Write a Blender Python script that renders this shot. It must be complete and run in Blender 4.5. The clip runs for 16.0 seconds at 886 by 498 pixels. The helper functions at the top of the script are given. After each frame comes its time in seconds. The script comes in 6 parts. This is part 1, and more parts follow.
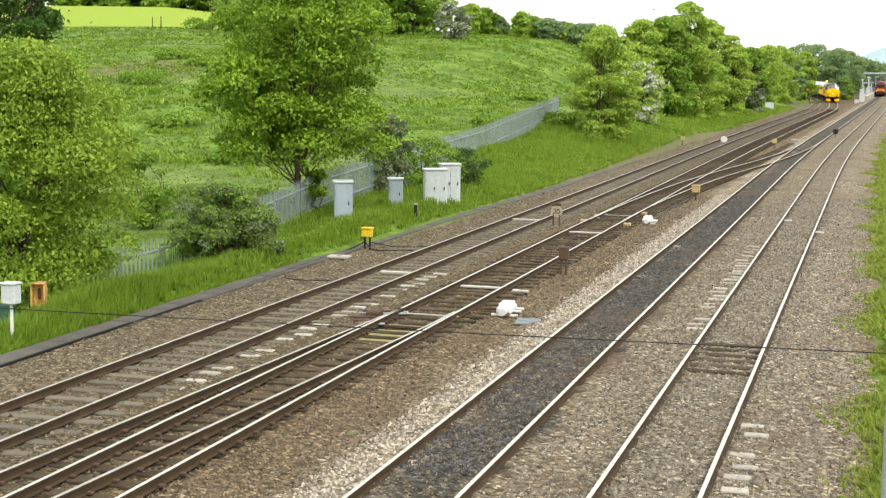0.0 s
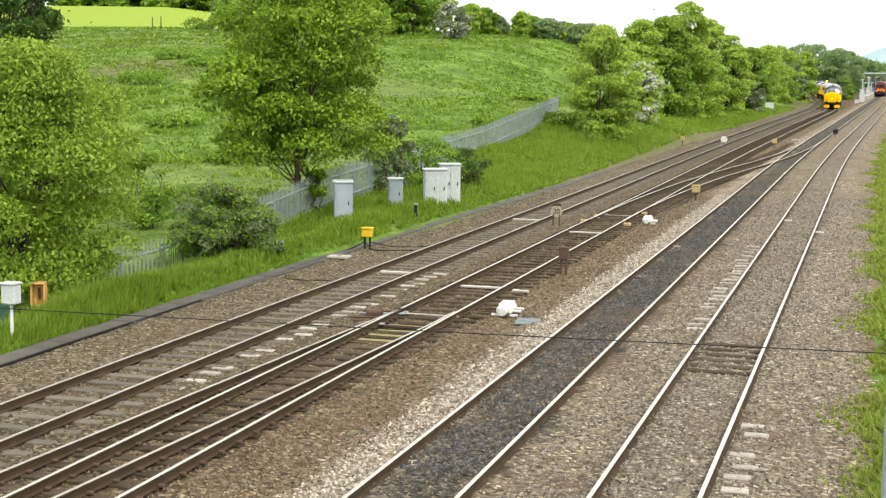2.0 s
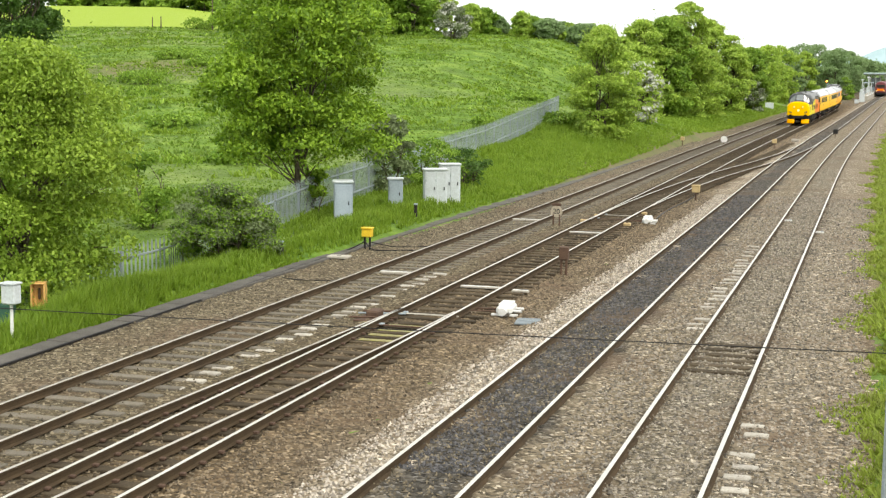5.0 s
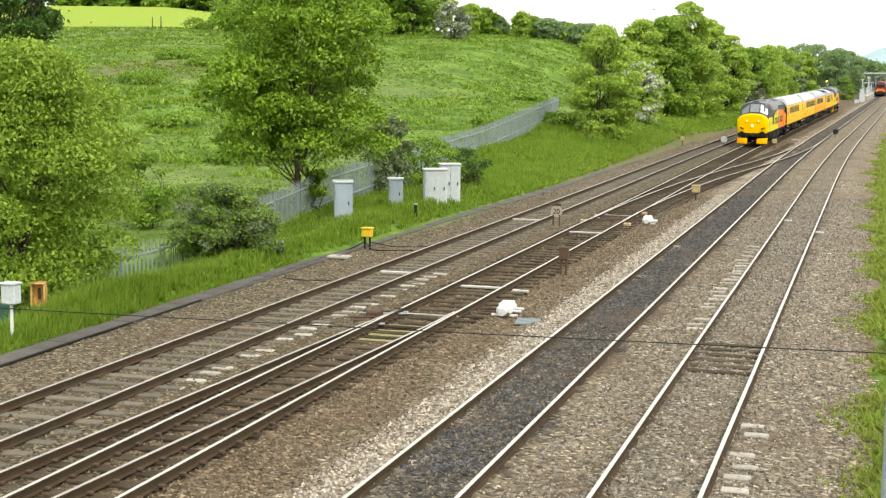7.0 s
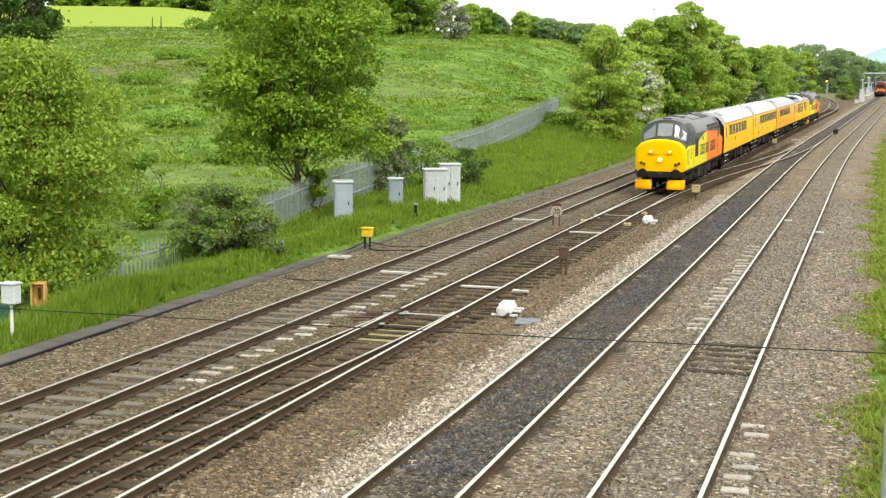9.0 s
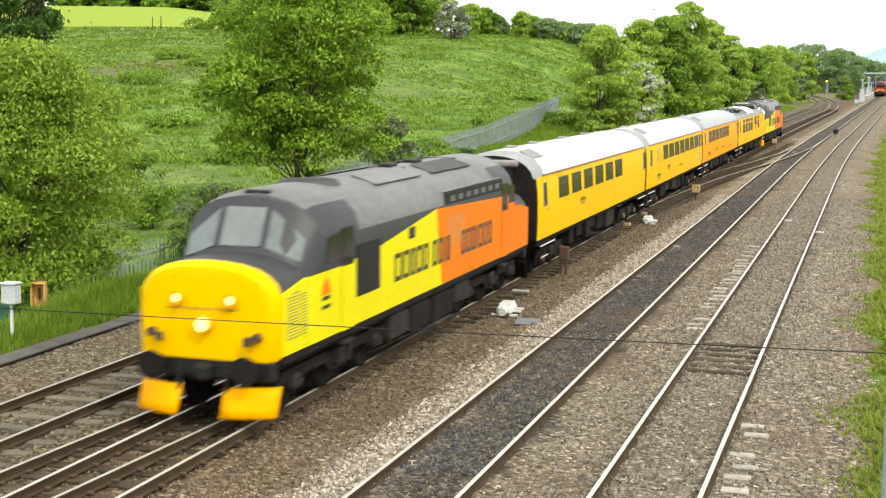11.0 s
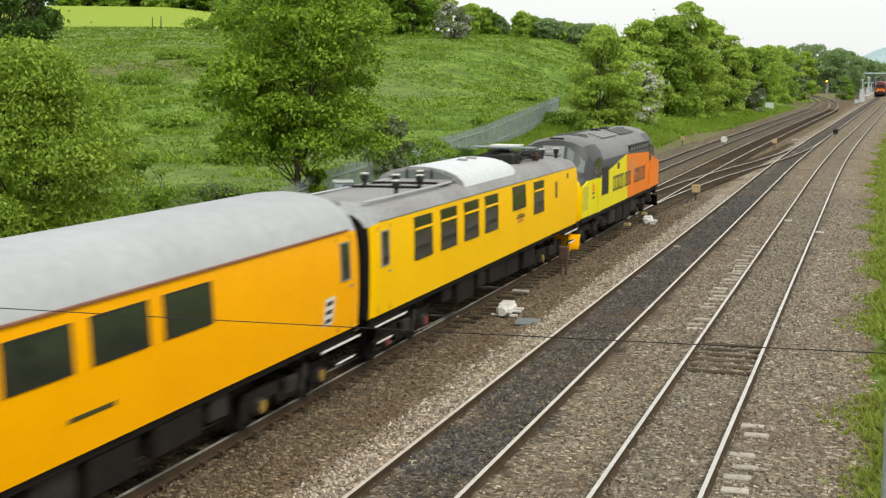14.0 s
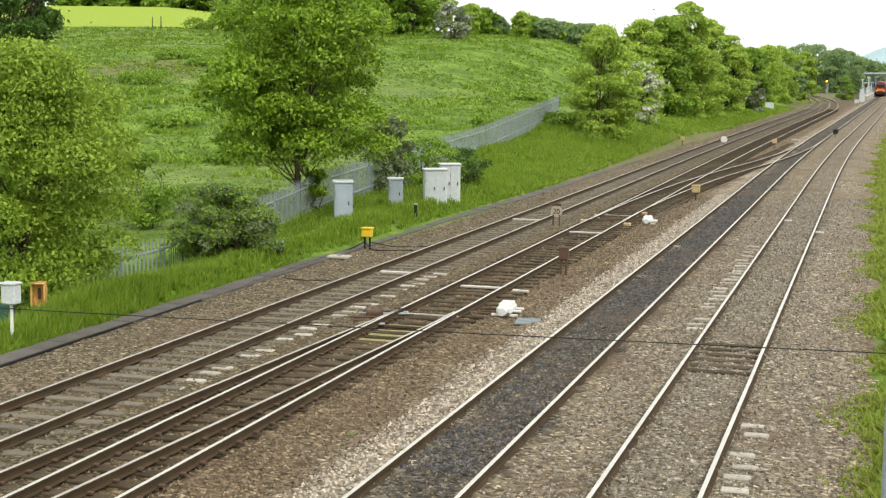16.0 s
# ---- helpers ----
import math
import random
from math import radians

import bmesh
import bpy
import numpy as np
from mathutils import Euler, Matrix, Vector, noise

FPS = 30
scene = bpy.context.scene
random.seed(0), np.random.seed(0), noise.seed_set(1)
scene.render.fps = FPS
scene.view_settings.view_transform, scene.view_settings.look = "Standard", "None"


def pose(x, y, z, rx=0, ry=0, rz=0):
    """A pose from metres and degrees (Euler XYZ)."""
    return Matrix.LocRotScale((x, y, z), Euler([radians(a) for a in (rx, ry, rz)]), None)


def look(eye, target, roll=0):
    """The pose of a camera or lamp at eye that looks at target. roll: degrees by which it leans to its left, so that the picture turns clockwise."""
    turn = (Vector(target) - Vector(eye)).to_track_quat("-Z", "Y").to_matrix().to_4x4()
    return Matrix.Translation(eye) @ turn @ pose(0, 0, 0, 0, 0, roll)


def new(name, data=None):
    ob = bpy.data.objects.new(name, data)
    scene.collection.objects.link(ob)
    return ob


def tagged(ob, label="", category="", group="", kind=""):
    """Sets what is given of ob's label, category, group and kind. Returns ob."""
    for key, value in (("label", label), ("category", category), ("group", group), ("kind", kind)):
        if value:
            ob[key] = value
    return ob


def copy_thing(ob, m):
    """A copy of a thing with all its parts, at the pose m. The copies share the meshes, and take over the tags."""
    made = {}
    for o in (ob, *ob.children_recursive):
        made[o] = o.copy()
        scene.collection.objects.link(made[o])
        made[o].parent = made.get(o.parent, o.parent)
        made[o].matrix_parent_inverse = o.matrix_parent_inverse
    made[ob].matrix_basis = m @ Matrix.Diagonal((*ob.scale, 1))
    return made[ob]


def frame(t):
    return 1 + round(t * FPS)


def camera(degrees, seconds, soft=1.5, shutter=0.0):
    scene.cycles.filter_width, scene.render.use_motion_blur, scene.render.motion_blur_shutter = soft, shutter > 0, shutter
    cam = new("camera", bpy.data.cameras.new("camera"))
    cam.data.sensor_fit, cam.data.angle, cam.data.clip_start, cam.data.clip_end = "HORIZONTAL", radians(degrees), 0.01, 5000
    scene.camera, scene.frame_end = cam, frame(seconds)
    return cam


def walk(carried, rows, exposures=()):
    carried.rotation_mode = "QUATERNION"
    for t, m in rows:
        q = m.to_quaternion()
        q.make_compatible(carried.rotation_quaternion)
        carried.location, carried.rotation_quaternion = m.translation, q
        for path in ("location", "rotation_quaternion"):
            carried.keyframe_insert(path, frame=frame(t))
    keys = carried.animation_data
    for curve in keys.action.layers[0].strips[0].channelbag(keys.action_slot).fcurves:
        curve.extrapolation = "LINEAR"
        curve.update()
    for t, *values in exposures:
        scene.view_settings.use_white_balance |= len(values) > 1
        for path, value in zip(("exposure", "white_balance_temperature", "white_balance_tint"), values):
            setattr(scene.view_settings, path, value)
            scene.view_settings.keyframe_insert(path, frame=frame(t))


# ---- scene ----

# the camera stands still on a footbridge beside the line
EYE = (0.0, 0.0, 5.918)
cam = camera(35.3, 16.0, soft=1.3, shutter=0.3)
VIEW = look(EYE, (-29.293301, 94.823585, 5.918 - 12.263367), 0.597)
walk(cam, [(0.0, VIEW), (16.0, VIEW)],
     exposures=[(0.0, 0.30, 6700, 7), (9.2, 0.30, 6700, 7), (11.4, 0.30, 6700, 7), (12.0, 0.16, 6700, 7), (12.5, -0.06, 6700, 7), (13.5, -0.17, 6700, 7), (15.0, -0.15, 6700, 7), (15.5, 0.0, 6700, 7), (16.0, 0.12, 6700, 7)])

# ---- daylight: bright overcast sky with a soft sun ----
world = bpy.data.worlds.new("overcast_sky")
scene.world = world
world.use_nodes = True
wn = world.node_tree
sky = wn.nodes.new("ShaderNodeTexSky")
sky.sky_type, sky.sun_disc = "NISHITA", False
sky.sun_elevation, sky.sun_rotation = radians(52), radians(200)
sky.air_density, sky.dust_density = 1.0, 4.0
pale = wn.nodes.new("ShaderNodeHueSaturation")
pale.inputs["Saturation"].default_value = 0.22
wn.links.new(sky.outputs[0], pale.inputs["Color"])
cloud = wn.nodes.new("ShaderNodeMix")
cloud.data_type = "RGBA"
cloud.inputs[0].default_value = 0.7
cloud.inputs[7].default_value = (9.4, 9.6, 9.8, 1)
wn.links.new(pale.outputs[0], cloud.inputs[6])
wn.links.new(cloud.outputs[2], wn.nodes["Background"].inputs[0])
wn.nodes["Background"].inputs[1].default_value = 0.15
sun_data = bpy.data.lights.new("sun", "SUN")
sun_data.energy, sun_data.angle, sun_data.color = 2.1, radians(14), (1.0, 0.96, 0.88)
sun = new("sun", sun_data)
sun.matrix_world = look((70, -45, 90), (0, 0, 0))


# ---- materials ----
def material(name, base, rough=0.6, metal=0.0, alt=None, scale=3.0, fine=40.0, bump=0.0, mix=0.5, random=0.0, spec=0.5, coords="Object"):
    """A surface with colour drifting between base and alt at two scales, and fine relief."""
    m = bpy.data.materials.new(name)
    m.use_nodes = True
    n, l = m.node_tree.nodes, m.node_tree.links
    b = n["Principled BSDF"]
    b.inputs["Roughness"].default_value, b.inputs["Metallic"].default_value = rough, metal
    b.inputs["Specular IOR Level"].default_value = spec
    alt = alt or tuple(c * 0.75 for c in base)
    co = n.new("ShaderNodeTexCoord")
    big, small = n.new("ShaderNodeTexNoise"), n.new("ShaderNodeTexNoise")
    big.inputs["Scale"].default_value, small.inputs["Scale"].default_value = scale, fine
    big.inputs["Detail"].default_value = 6
    for t in (big, small):
        l.new(co.outputs[coords], t.inputs["Vector"])
    add = n.new("ShaderNodeMath")
    add.operation = "ADD"
    l.new(big.outputs["Fac"], add.inputs[0])
    l.new(small.outputs["Fac"], add.inputs[1])
    ramp = n.new("ShaderNodeMapRange")
    ramp.inputs["From Min"].default_value, ramp.inputs["From Max"].default_value = 0.7, 1.3
    ramp.inputs["To Max"].default_value = min(1.0, mix * 2)
    l.new(add.outputs[0], ramp.inputs["Value"])
    col = n.new("ShaderNodeMix")
    col.data_type = "RGBA"
    col.inputs[6].default_value, col.inputs[7].default_value = (*base, 1), (*alt, 1)
    l.new(ramp.outputs[0], col.inputs[0])
    out = col.outputs[2]
    if random:
        info, hsv = n.new("ShaderNodeObjectInfo"), n.new("ShaderNodeHueSaturation")
        rr = n.new("ShaderNodeMapRange")
        rr.inputs["To Min"].default_value, rr.inputs["To Max"].default_value = 1 - random, 1 + random
        l.new(info.outputs["Random"], rr.inputs["Value"])
        l.new(rr.outputs[0], hsv.inputs["Value"])
        l.new(out, hsv.inputs["Color"])
        out = hsv.outputs[0]
    l.new(out, b.inputs["Base Color"])
    if bump:
        bp = n.new("ShaderNodeBump")
        bp.inputs["Strength"].default_value, bp.inputs["Distance"].default_value = bump, 0.02
        l.new(small.outputs["Fac"], bp.inputs["Height"])
        l.new(bp.outputs[0], b.inputs["Normal"])
    return m


def leafy(name, base, alt, amount=0.35, clump=0.6, spread=0.6):
    """Leaves and blades: each island has its own shade between two greens, and lets some light through."""
    m = bpy.data.materials.new(name)
    m.use_nodes = True
    n, l = m.node_tree.nodes, m.node_tree.links
    b = n["Principled BSDF"]
    b.inputs["Roughness"].default_value = 0.55
    b.inputs["Specular IOR Level"].default_value = 0.3
    geo = n.new("ShaderNodeNewGeometry")
    co, no = n.new("ShaderNodeTexCoord"), n.new("ShaderNodeTexNoise")
    no.inputs["Scale"].default_value = clump
    no.inputs["Detail"].default_value = 3
    l.new(co.outputs["Object"], no.inputs["Vector"])
    ad = n.new("ShaderNodeMath")
    ad.operation = "MULTIPLY_ADD"
    ad.inputs[1].default_value = spread
    l.new(geo.outputs["Random Per Island"], ad.inputs[0])
    sb = n.new("ShaderNodeMath")
    sb.operation = "SUBTRACT"
    sb.inputs[1].default_value = 0.28
    l.new(no.outputs["Fac"], sb.inputs[0])
    l.new(sb.outputs[0], ad.inputs[2])
    col = n.new("ShaderNodeMix")
    col.data_type = "RGBA"
    col.inputs[6].default_value, col.inputs[7].default_value = (*base, 1), (*alt, 1)
    l.new(ad.outputs[0], col.inputs[0])
    l.new(col.outputs[2], b.inputs["Base Color"])
    tr, mx = n.new("ShaderNodeBsdfTranslucent"), n.new("ShaderNodeMixShader")
    mx.inputs[0].default_value = amount
    l.new(col.outputs[2], tr.inputs["Color"])
    l.new(b.outputs[0], mx.inputs[1])
    l.new(tr.outputs[0], mx.inputs[2])
    l.new(mx.outputs[0], n["Material Output"].inputs["Surface"])
    return m


def glow(name, colour, strength):
    m = bpy.data.materials.new(name)
    m.use_nodes = True
    b = m.node_tree.nodes["Principled BSDF"]
    b.inputs["Base Color"].default_value = (*colour, 1)
    b.inputs["Emission Color"].default_value, b.inputs["Emission Strength"].default_value = (*colour, 1), strength
    return m


def ramp_node(n, l, src, stops):
    r = n.new("ShaderNodeValToRGB")
    while len(r.color_ramp.elements) < len(stops):
        r.color_ramp.elements.new(0.5)
    for e, (p, c) in zip(r.color_ramp.elements, stops):
        e.position, e.color = p, (*c, 1)
    l.new(src, r.inputs[0])
    return r.outputs[0]


def ballast_material():
    """Crushed stone: pebble cells with their own greys, earth and oil spread in bands along the tracks."""
    m = bpy.data.materials.new("ballast")
    m.use_nodes = True
    n, l = m.node_tree.nodes, m.node_tree.links
    b = n["Principled BSDF"]
    b.inputs["Roughness"].default_value = 0.9
    b.inputs["Specular IOR Level"].default_value = 0.25
    co = n.new("ShaderNodeTexCoord")
    vo = n.new("ShaderNodeTexVoronoi")
    vo.inputs["Scale"].default_value = 15.0
    l.new(co.outputs["Object"], vo.inputs["Vector"])
    sep = n.new("ShaderNodeSeparateColor")
    l.new(vo.outputs["Color"], sep.inputs[0])
    stone = ramp_node(n, l, sep.outputs[0], [(0.0, (0.048, 0.042, 0.031)), (0.40, (0.138, 0.121, 0.088)), (0.85, (0.236, 0.211, 0.162)), (1.0, (0.50, 0.475, 0.41))])
    # bands across the line (x), wavering with noise
    no = n.new("ShaderNodeTexNoise")
    no.inputs["Scale"].default_value, no.inputs["Detail"].default_value = 0.7, 8
    l.new(co.outputs["Object"], no.inputs["Vector"])
    at = n.new("ShaderNodeAttribute")
    at.attribute_name = "across"
    wob = n.new("ShaderNodeMath")
    wob.operation = "MULTIPLY_ADD"
    wob.inputs[1].default_value = 2.2
    l.new(no.outputs["Fac"], wob.inputs[0])
    l.new(at.outputs["Fac"], wob.inputs[2])
    fac = n.new("ShaderNodeMapRange")
    fac.inputs["From Min"].default_value, fac.inputs["From Max"].default_value = -19.0 + 1.1, 1.0 + 1.1
    l.new(wob.outputs[0], fac.inputs["Value"])
    p = lambda x: (x + 19.0) / 20.0
    tint = ramp_node(n, l, fac.outputs[0], [
        (p(-18.0), (0.75, 0.68, 0.54)), (p(-15.2), (0.86, 0.76, 0.62)), (p(-13.9), (0.62, 0.56, 0.43)), (p(-12.2), (0.66, 0.58, 0.44)),
        (p(-10.8), (0.62, 0.49, 0.34)), (p(-9.6), (0.84, 0.68, 0.50)), (p(-8.5), (0.80, 0.66, 0.50)), (p(-7.9), (1.5, 1.38, 1.28)), (p(-7.2), (1.7, 1.58, 1.48)),
        (p(-6.75), (0.42, 0.41, 0.42)), (p(-5.7), (0.38, 0.37, 0.38)), (p(-5.1), (1.1, 1.0, 0.88)), (p(-4.3), (1.1, 0.98, 0.84)), (p(-3.2), (0.98, 0.93, 0.86)),
        (p(-1.7), (1.25, 1.15, 1.05)), (p(0.2), (1.15, 1.02, 0.88))])
    mul = n.new("ShaderNodeMix")
    mul.data_type, mul.blend_type = "RGBA", "MULTIPLY"
    mul.inputs[0].default_value = 1.0
    l.new(stone, mul.inputs[6])
    l.new(tint, mul.inputs[7])
    # rust-brown earth patches
    no2 = n.new("ShaderNodeTexNoise")
    no2.inputs["Scale"].default_value, no2.inputs["Detail"].default_value = 0.28, 5
    l.new(co.outputs["Object"], no2.inputs["Vector"])
    pf = n.new("ShaderNodeMapRange")
    pf.inputs["From Min"].default_value, pf.inputs["From Max"].default_value, pf.inputs["To Max"].default_value = 0.5, 0.72, 0.7
    l.new(no2.outputs["Fac"], pf.inputs["Value"])
    earth = n.new("ShaderNodeMix")
    earth.data_type = "RGBA"
    earth.inputs[7].default_value = (0.125, 0.082, 0.050, 1)
    l.new(pf.outputs[0], earth.inputs[0])
    l.new(mul.outputs[2], earth.inputs[6])
    l.new(earth.outputs[2], b.inputs["Base Color"])
    bp = n.new("ShaderNodeBump")
    bp.inputs["Strength"].default_value, bp.inputs["Distance"].default_value = 1.0, 0.05
    bp.invert = True
    l.new(vo.outputs["Distance"], bp.inputs["Height"])
    l.new(bp.outputs[0], b.inputs["Normal"])
    return m


def turf_material():
    """Rough pasture: greens at three scales, with brown bracken and bare patches, and a mown field high up."""
    m = bpy.data.materials.new("turf")
    m.use_nodes = True
    n, l = m.node_tree.nodes, m.node_tree.links
    b = n["Principled BSDF"]
    b.inputs["Roughness"].default_value = 0.9
    b.inputs["Specular IOR Level"].default_value = 0.15
    co = n.new("ShaderNodeTexCoord")
    outs = []
    for scale in (0.045, 0.35, 3.5):
        t = n.new("ShaderNodeTexNoise")
        t.inputs["Scale"].default_value, t.inputs["Detail"].default_value = scale, 7
        l.new(co.outputs["Object"], t.inputs["Vector"])
        outs.append(t.outputs["Fac"])
    base = ramp_node(n, l, outs[1], [(0.30, (0.066, 0.128, 0.018)), (0.5, (0.130, 0.222, 0.030)), (0.70, (0.215, 0.315, 0.052))])
    fine = ramp_node(n, l, outs[2], [(0.25, (0.72, 0.72, 0.68)), (0.7, (1.1, 1.1, 1.05))])
    mul = n.new("ShaderNodeMix")
    mul.data_type, mul.blend_type = "RGBA", "MULTIPLY"
    mul.inputs[0].default_value = 1.0
    l.new(base, mul.inputs[6])
    l.new(fine, mul.inputs[7])
    pf = n.new("ShaderNodeMapRange")
    pf.inputs["From Min"].default_value, pf.inputs["From Max"].default_value, pf.inputs["To Max"].default_value = 0.50, 0.66, 0.7
    l.new(outs[0], pf.inputs["Value"])
    patch = n.new("ShaderNodeMix")
    patch.data_type = "RGBA"
    patch.inputs[7].default_value = (0.175, 0.20, 0.085, 1)
    l.new(pf.outputs[0], patch.inputs[0])
    l.new(mul.outputs[2], patch.inputs[6])
    # bare earth among the grass
    ab = n.new("ShaderNodeAttribute")
    ab.attribute_name = "bare"
    bare_mix = n.new("ShaderNodeMix")
    bare_mix.data_type = "RGBA"
    bare_mix.inputs[7].default_value = (0.165, 0.13, 0.08, 1)
    cut = n.new("ShaderNodeMath")
    cut.operation = "MULTIPLY"
    l.new(ab.outputs["Fac"], cut.inputs[0])
    l.new(outs[1], cut.inputs[1])
    l.new(cut.outputs[0], bare_mix.inputs[0])
    l.new(patch.outputs[2], bare_mix.inputs[6])
    patch = bare_mix
    # mown field
    at = n.new("ShaderNodeAttribute")
    at.attribute_name = "mown"
    field = n.new("ShaderNodeMix")
    field.data_type = "RGBA"
    field.inputs[7].default_value = (0.27, 0.36, 0.045, 1)
    l.new(at.outputs["Fac"], field.inputs[0])
    l.new(patch.outputs[2], field.inputs[6])
    l.new(field.outputs[2], b.inputs["Base Color"])
    bp = n.new("ShaderNodeBump")
    bp.inputs["Strength"].default_value, bp.inputs["Distance"].default_value = 0.9, 0.25
    l.new(outs[2], bp.inputs["Height"])
    l.new(bp.outputs[0], b.inputs["Normal"])
    return m


BALLAST = ballast_material()
TURF = turf_material()
RAIL_SIDE = material("rusty_rail", (0.088, 0.060, 0.034), 0.9, 0.0, (0.045, 0.032, 0.020), 2, 60, 0.3, spec=0.15)
RAIL_TOP = material("worn_rail_head", (0.66, 0.64, 0.59), 0.42, 0.4, (0.50, 0.47, 0.42), 1.5, 30)
RAIL_TOP_DULL = material("dull_rail_head", (0.55, 0.52, 0.48), 0.48, 0.4, (0.36, 0.32, 0.27), 1.5, 30)
TIMBER = material("weathered_sleeper_timber", (0.105, 0.082, 0.052), 0.95, 0, (0.045, 0.034, 0.022), 2.5, 25, 0.6, random=0.3, spec=0.15)
CONCRETE = material("sleeper_concrete", (0.175, 0.152, 0.115), 0.9, 0, (0.10, 0.084, 0.06), 2.5, 30, 0.4, random=0.2)
CONCRETE_PALE = material("pale_concrete", (0.46, 0.43, 0.37), 0.9, 0, (0.30, 0.27, 0.22), 3, 30, 0.4, random=0.15)
TROUGH = material("trough_concrete", (0.115, 0.105, 0.092), 0.92, 0, (0.07, 0.062, 0.052), 2, 20, 0.4, random=0.12)
GALV = material("galvanised_steel", (0.32, 0.365, 0.385), 0.6, 0.2, (0.22, 0.255, 0.27), 1.0, 25)
CAB_GREY = material("cabinet_grey_paint", (0.36, 0.42, 0.47), 0.5, 0, (0.27, 0.32, 0.36), 2, 18, 0.1)
CAB_WHITE = material("cabinet_white_paint", (0.60, 0.645, 0.66), 0.5, 0, (0.44, 0.465, 0.465), 2, 18, 0.1)
WHITE = material("white_paint", (0.75, 0.75, 0.73), 0.5, 0, (0.55, 0.54, 0.50), 4, 40)
YELLOW_BOX = material("yellow_box_paint", (0.80, 0.55, 0.03), 0.5, 0, (0.62, 0.40, 0.02), 4, 30)
CREAM_BOX = material("faded_yellow_paint", (0.55, 0.42, 0.20), 0.6, 0, (0.36, 0.26, 0.12), 5, 30)
ORANGE_BOX = material("orange_plastic", (0.78, 0.46, 0.17), 0.55, 0, (0.60, 0.32, 0.10), 4, 30)
BLACK = material("black_paint", (0.014, 0.014, 0.015), 0.55, 0, (0.024, 0.022, 0.020), 4, 30, spec=0.2)
RUST = material("brown_rusted_steel", (0.13, 0.075, 0.045), 0.85, 0.2, (0.07, 0.042, 0.03), 4, 40, 0.3)
BARK = material("bark", (0.13, 0.10, 0.07), 0.95, 0, (0.06, 0.045, 0.03), 4, 25, 0.8)
T_YELLOW = material("train_yellow_paint", (0.97, 0.56, 0.001), 0.36, 0, (0.91, 0.51, 0.001), 0.6, 8, spec=0.05)
T_AMBER = material("train_amber_paint", (0.96, 0.43, 0.001), 0.36, 0, (0.89, 0.385, 0.001), 0.6, 8, spec=0.05)
T_LIME = material("loco_lemon_paint", (0.84, 0.75, 0.006), 0.36, 0, (0.76, 0.66, 0.006), 0.6, 8, spec=0.11)
FADED_LIME = material("faded_lemon_grille", (0.42, 0.38, 0.07), 0.6, 0, (0.30, 0.27, 0.06), 3, 20)
T_ORANGE = material("loco_orange_paint", (0.90, 0.23, 0.006), 0.36, 0, (0.80, 0.19, 0.006), 0.6, 8, spec=0.11)
T_ROOF = material("coach_roof_grey", (0.62, 0.65, 0.67), 0.42, 0, (0.50, 0.52, 0.535), 0.4, 5)
T_ROOF_MID = material("coach_roof_greyer", (0.42, 0.44, 0.455), 0.5, 0, (0.34, 0.35, 0.36), 0.4, 5)
GUTTER = material("rust_red_gutter", (0.30, 0.12, 0.06), 0.7, 0, (0.18, 0.08, 0.05), 3, 20)
ROOF_SOOT = material("sooty_roof_panel", (0.040, 0.040, 0.040), 0.7, 0, (0.10, 0.098, 0.095), 0.9, 6, spec=0.3)
T_ROOF_GRIME = material("coach_roof_grime", (0.36, 0.37, 0.38), 0.6, 0, (0.24, 0.245, 0.25), 0.8, 6)
T_ROOF_DARK = material("coach_roof_weathered", (0.30, 0.295, 0.295), 0.6, 0, (0.18, 0.175, 0.17), 0.7, 8)
L_ROOF = material("loco_roof_charcoal", (0.036, 0.038, 0.041), 0.5, 0, (0.024, 0.025, 0.027), 0.8, 9)
L_ROOF_PALE = material("loco_roof_dusty", (0.19, 0.188, 0.182), 0.45, 0, (0.105, 0.104, 0.102), 0.5, 6)
UNDER = material("underframe_grime", (0.010, 0.009, 0.0085), 0.85, 0.0, (0.024, 0.019, 0.015), 1.5, 12, 0.2, spec=0.12)
UNDER_PALE = material("underframe_grey", (0.046, 0.041, 0.036), 0.8, 0.0, (0.018, 0.016, 0.014), 1.5, 12, 0.2, spec=0.15)
DULL_YELLOW = material("dull_yellow_paint", (0.42, 0.27, 0.02), 0.7, 0, (0.15, 0.10, 0.03), 6, 30)
DULL_RED = material("dull_red_paint", (0.26, 0.035, 0.03), 0.7, 0, (0.12, 0.03, 0.025), 6, 30)
LOGO_ORANGE = material("orange_lettering", (0.70, 0.20, 0.02), 0.5)
LETTER = material("dark_lettering", (0.05, 0.045, 0.01), 0.5)
GLASS = material("dark_window_glass", (0.018, 0.020, 0.020), 0.06, 0, (0.028, 0.028, 0.026), 0.8, 4, spec=0.6)
# the grey base stands in for sky reflected by the panes
SCREEN = material("windscreen_glass", (0.17, 0.195, 0.19), 0.08, 0, (0.12, 0.135, 0.135), 0.8, 4, spec=0.7)
LAMP_ON = glow("lit_lamp", (1.0, 0.82, 0.30), 0.7)
AMBER_ON = glow("amber_signal_light", (1.0, 0.30, 0.03), 7.0)
GREEN_A = leafy("leaves_fresh", (0.060, 0.145, 0.011), (0.31, 0.46, 0.036), 0.32, 0.8, 0.75)
GREEN_B = leafy("leaves_mid", (0.080, 0.175, 0.018), (0.30, 0.45, 0.055), 0.38, 0.5, 0.75)
GREEN_C = leafy("leaves_dark", (0.036, 0.088, 0.016), (0.13, 0.23, 0.04))
GREEN_W = leafy("leaves_willow", (0.125, 0.22, 0.018), (0.345, 0.47, 0.058), 0.36, 0.9, 0.75)
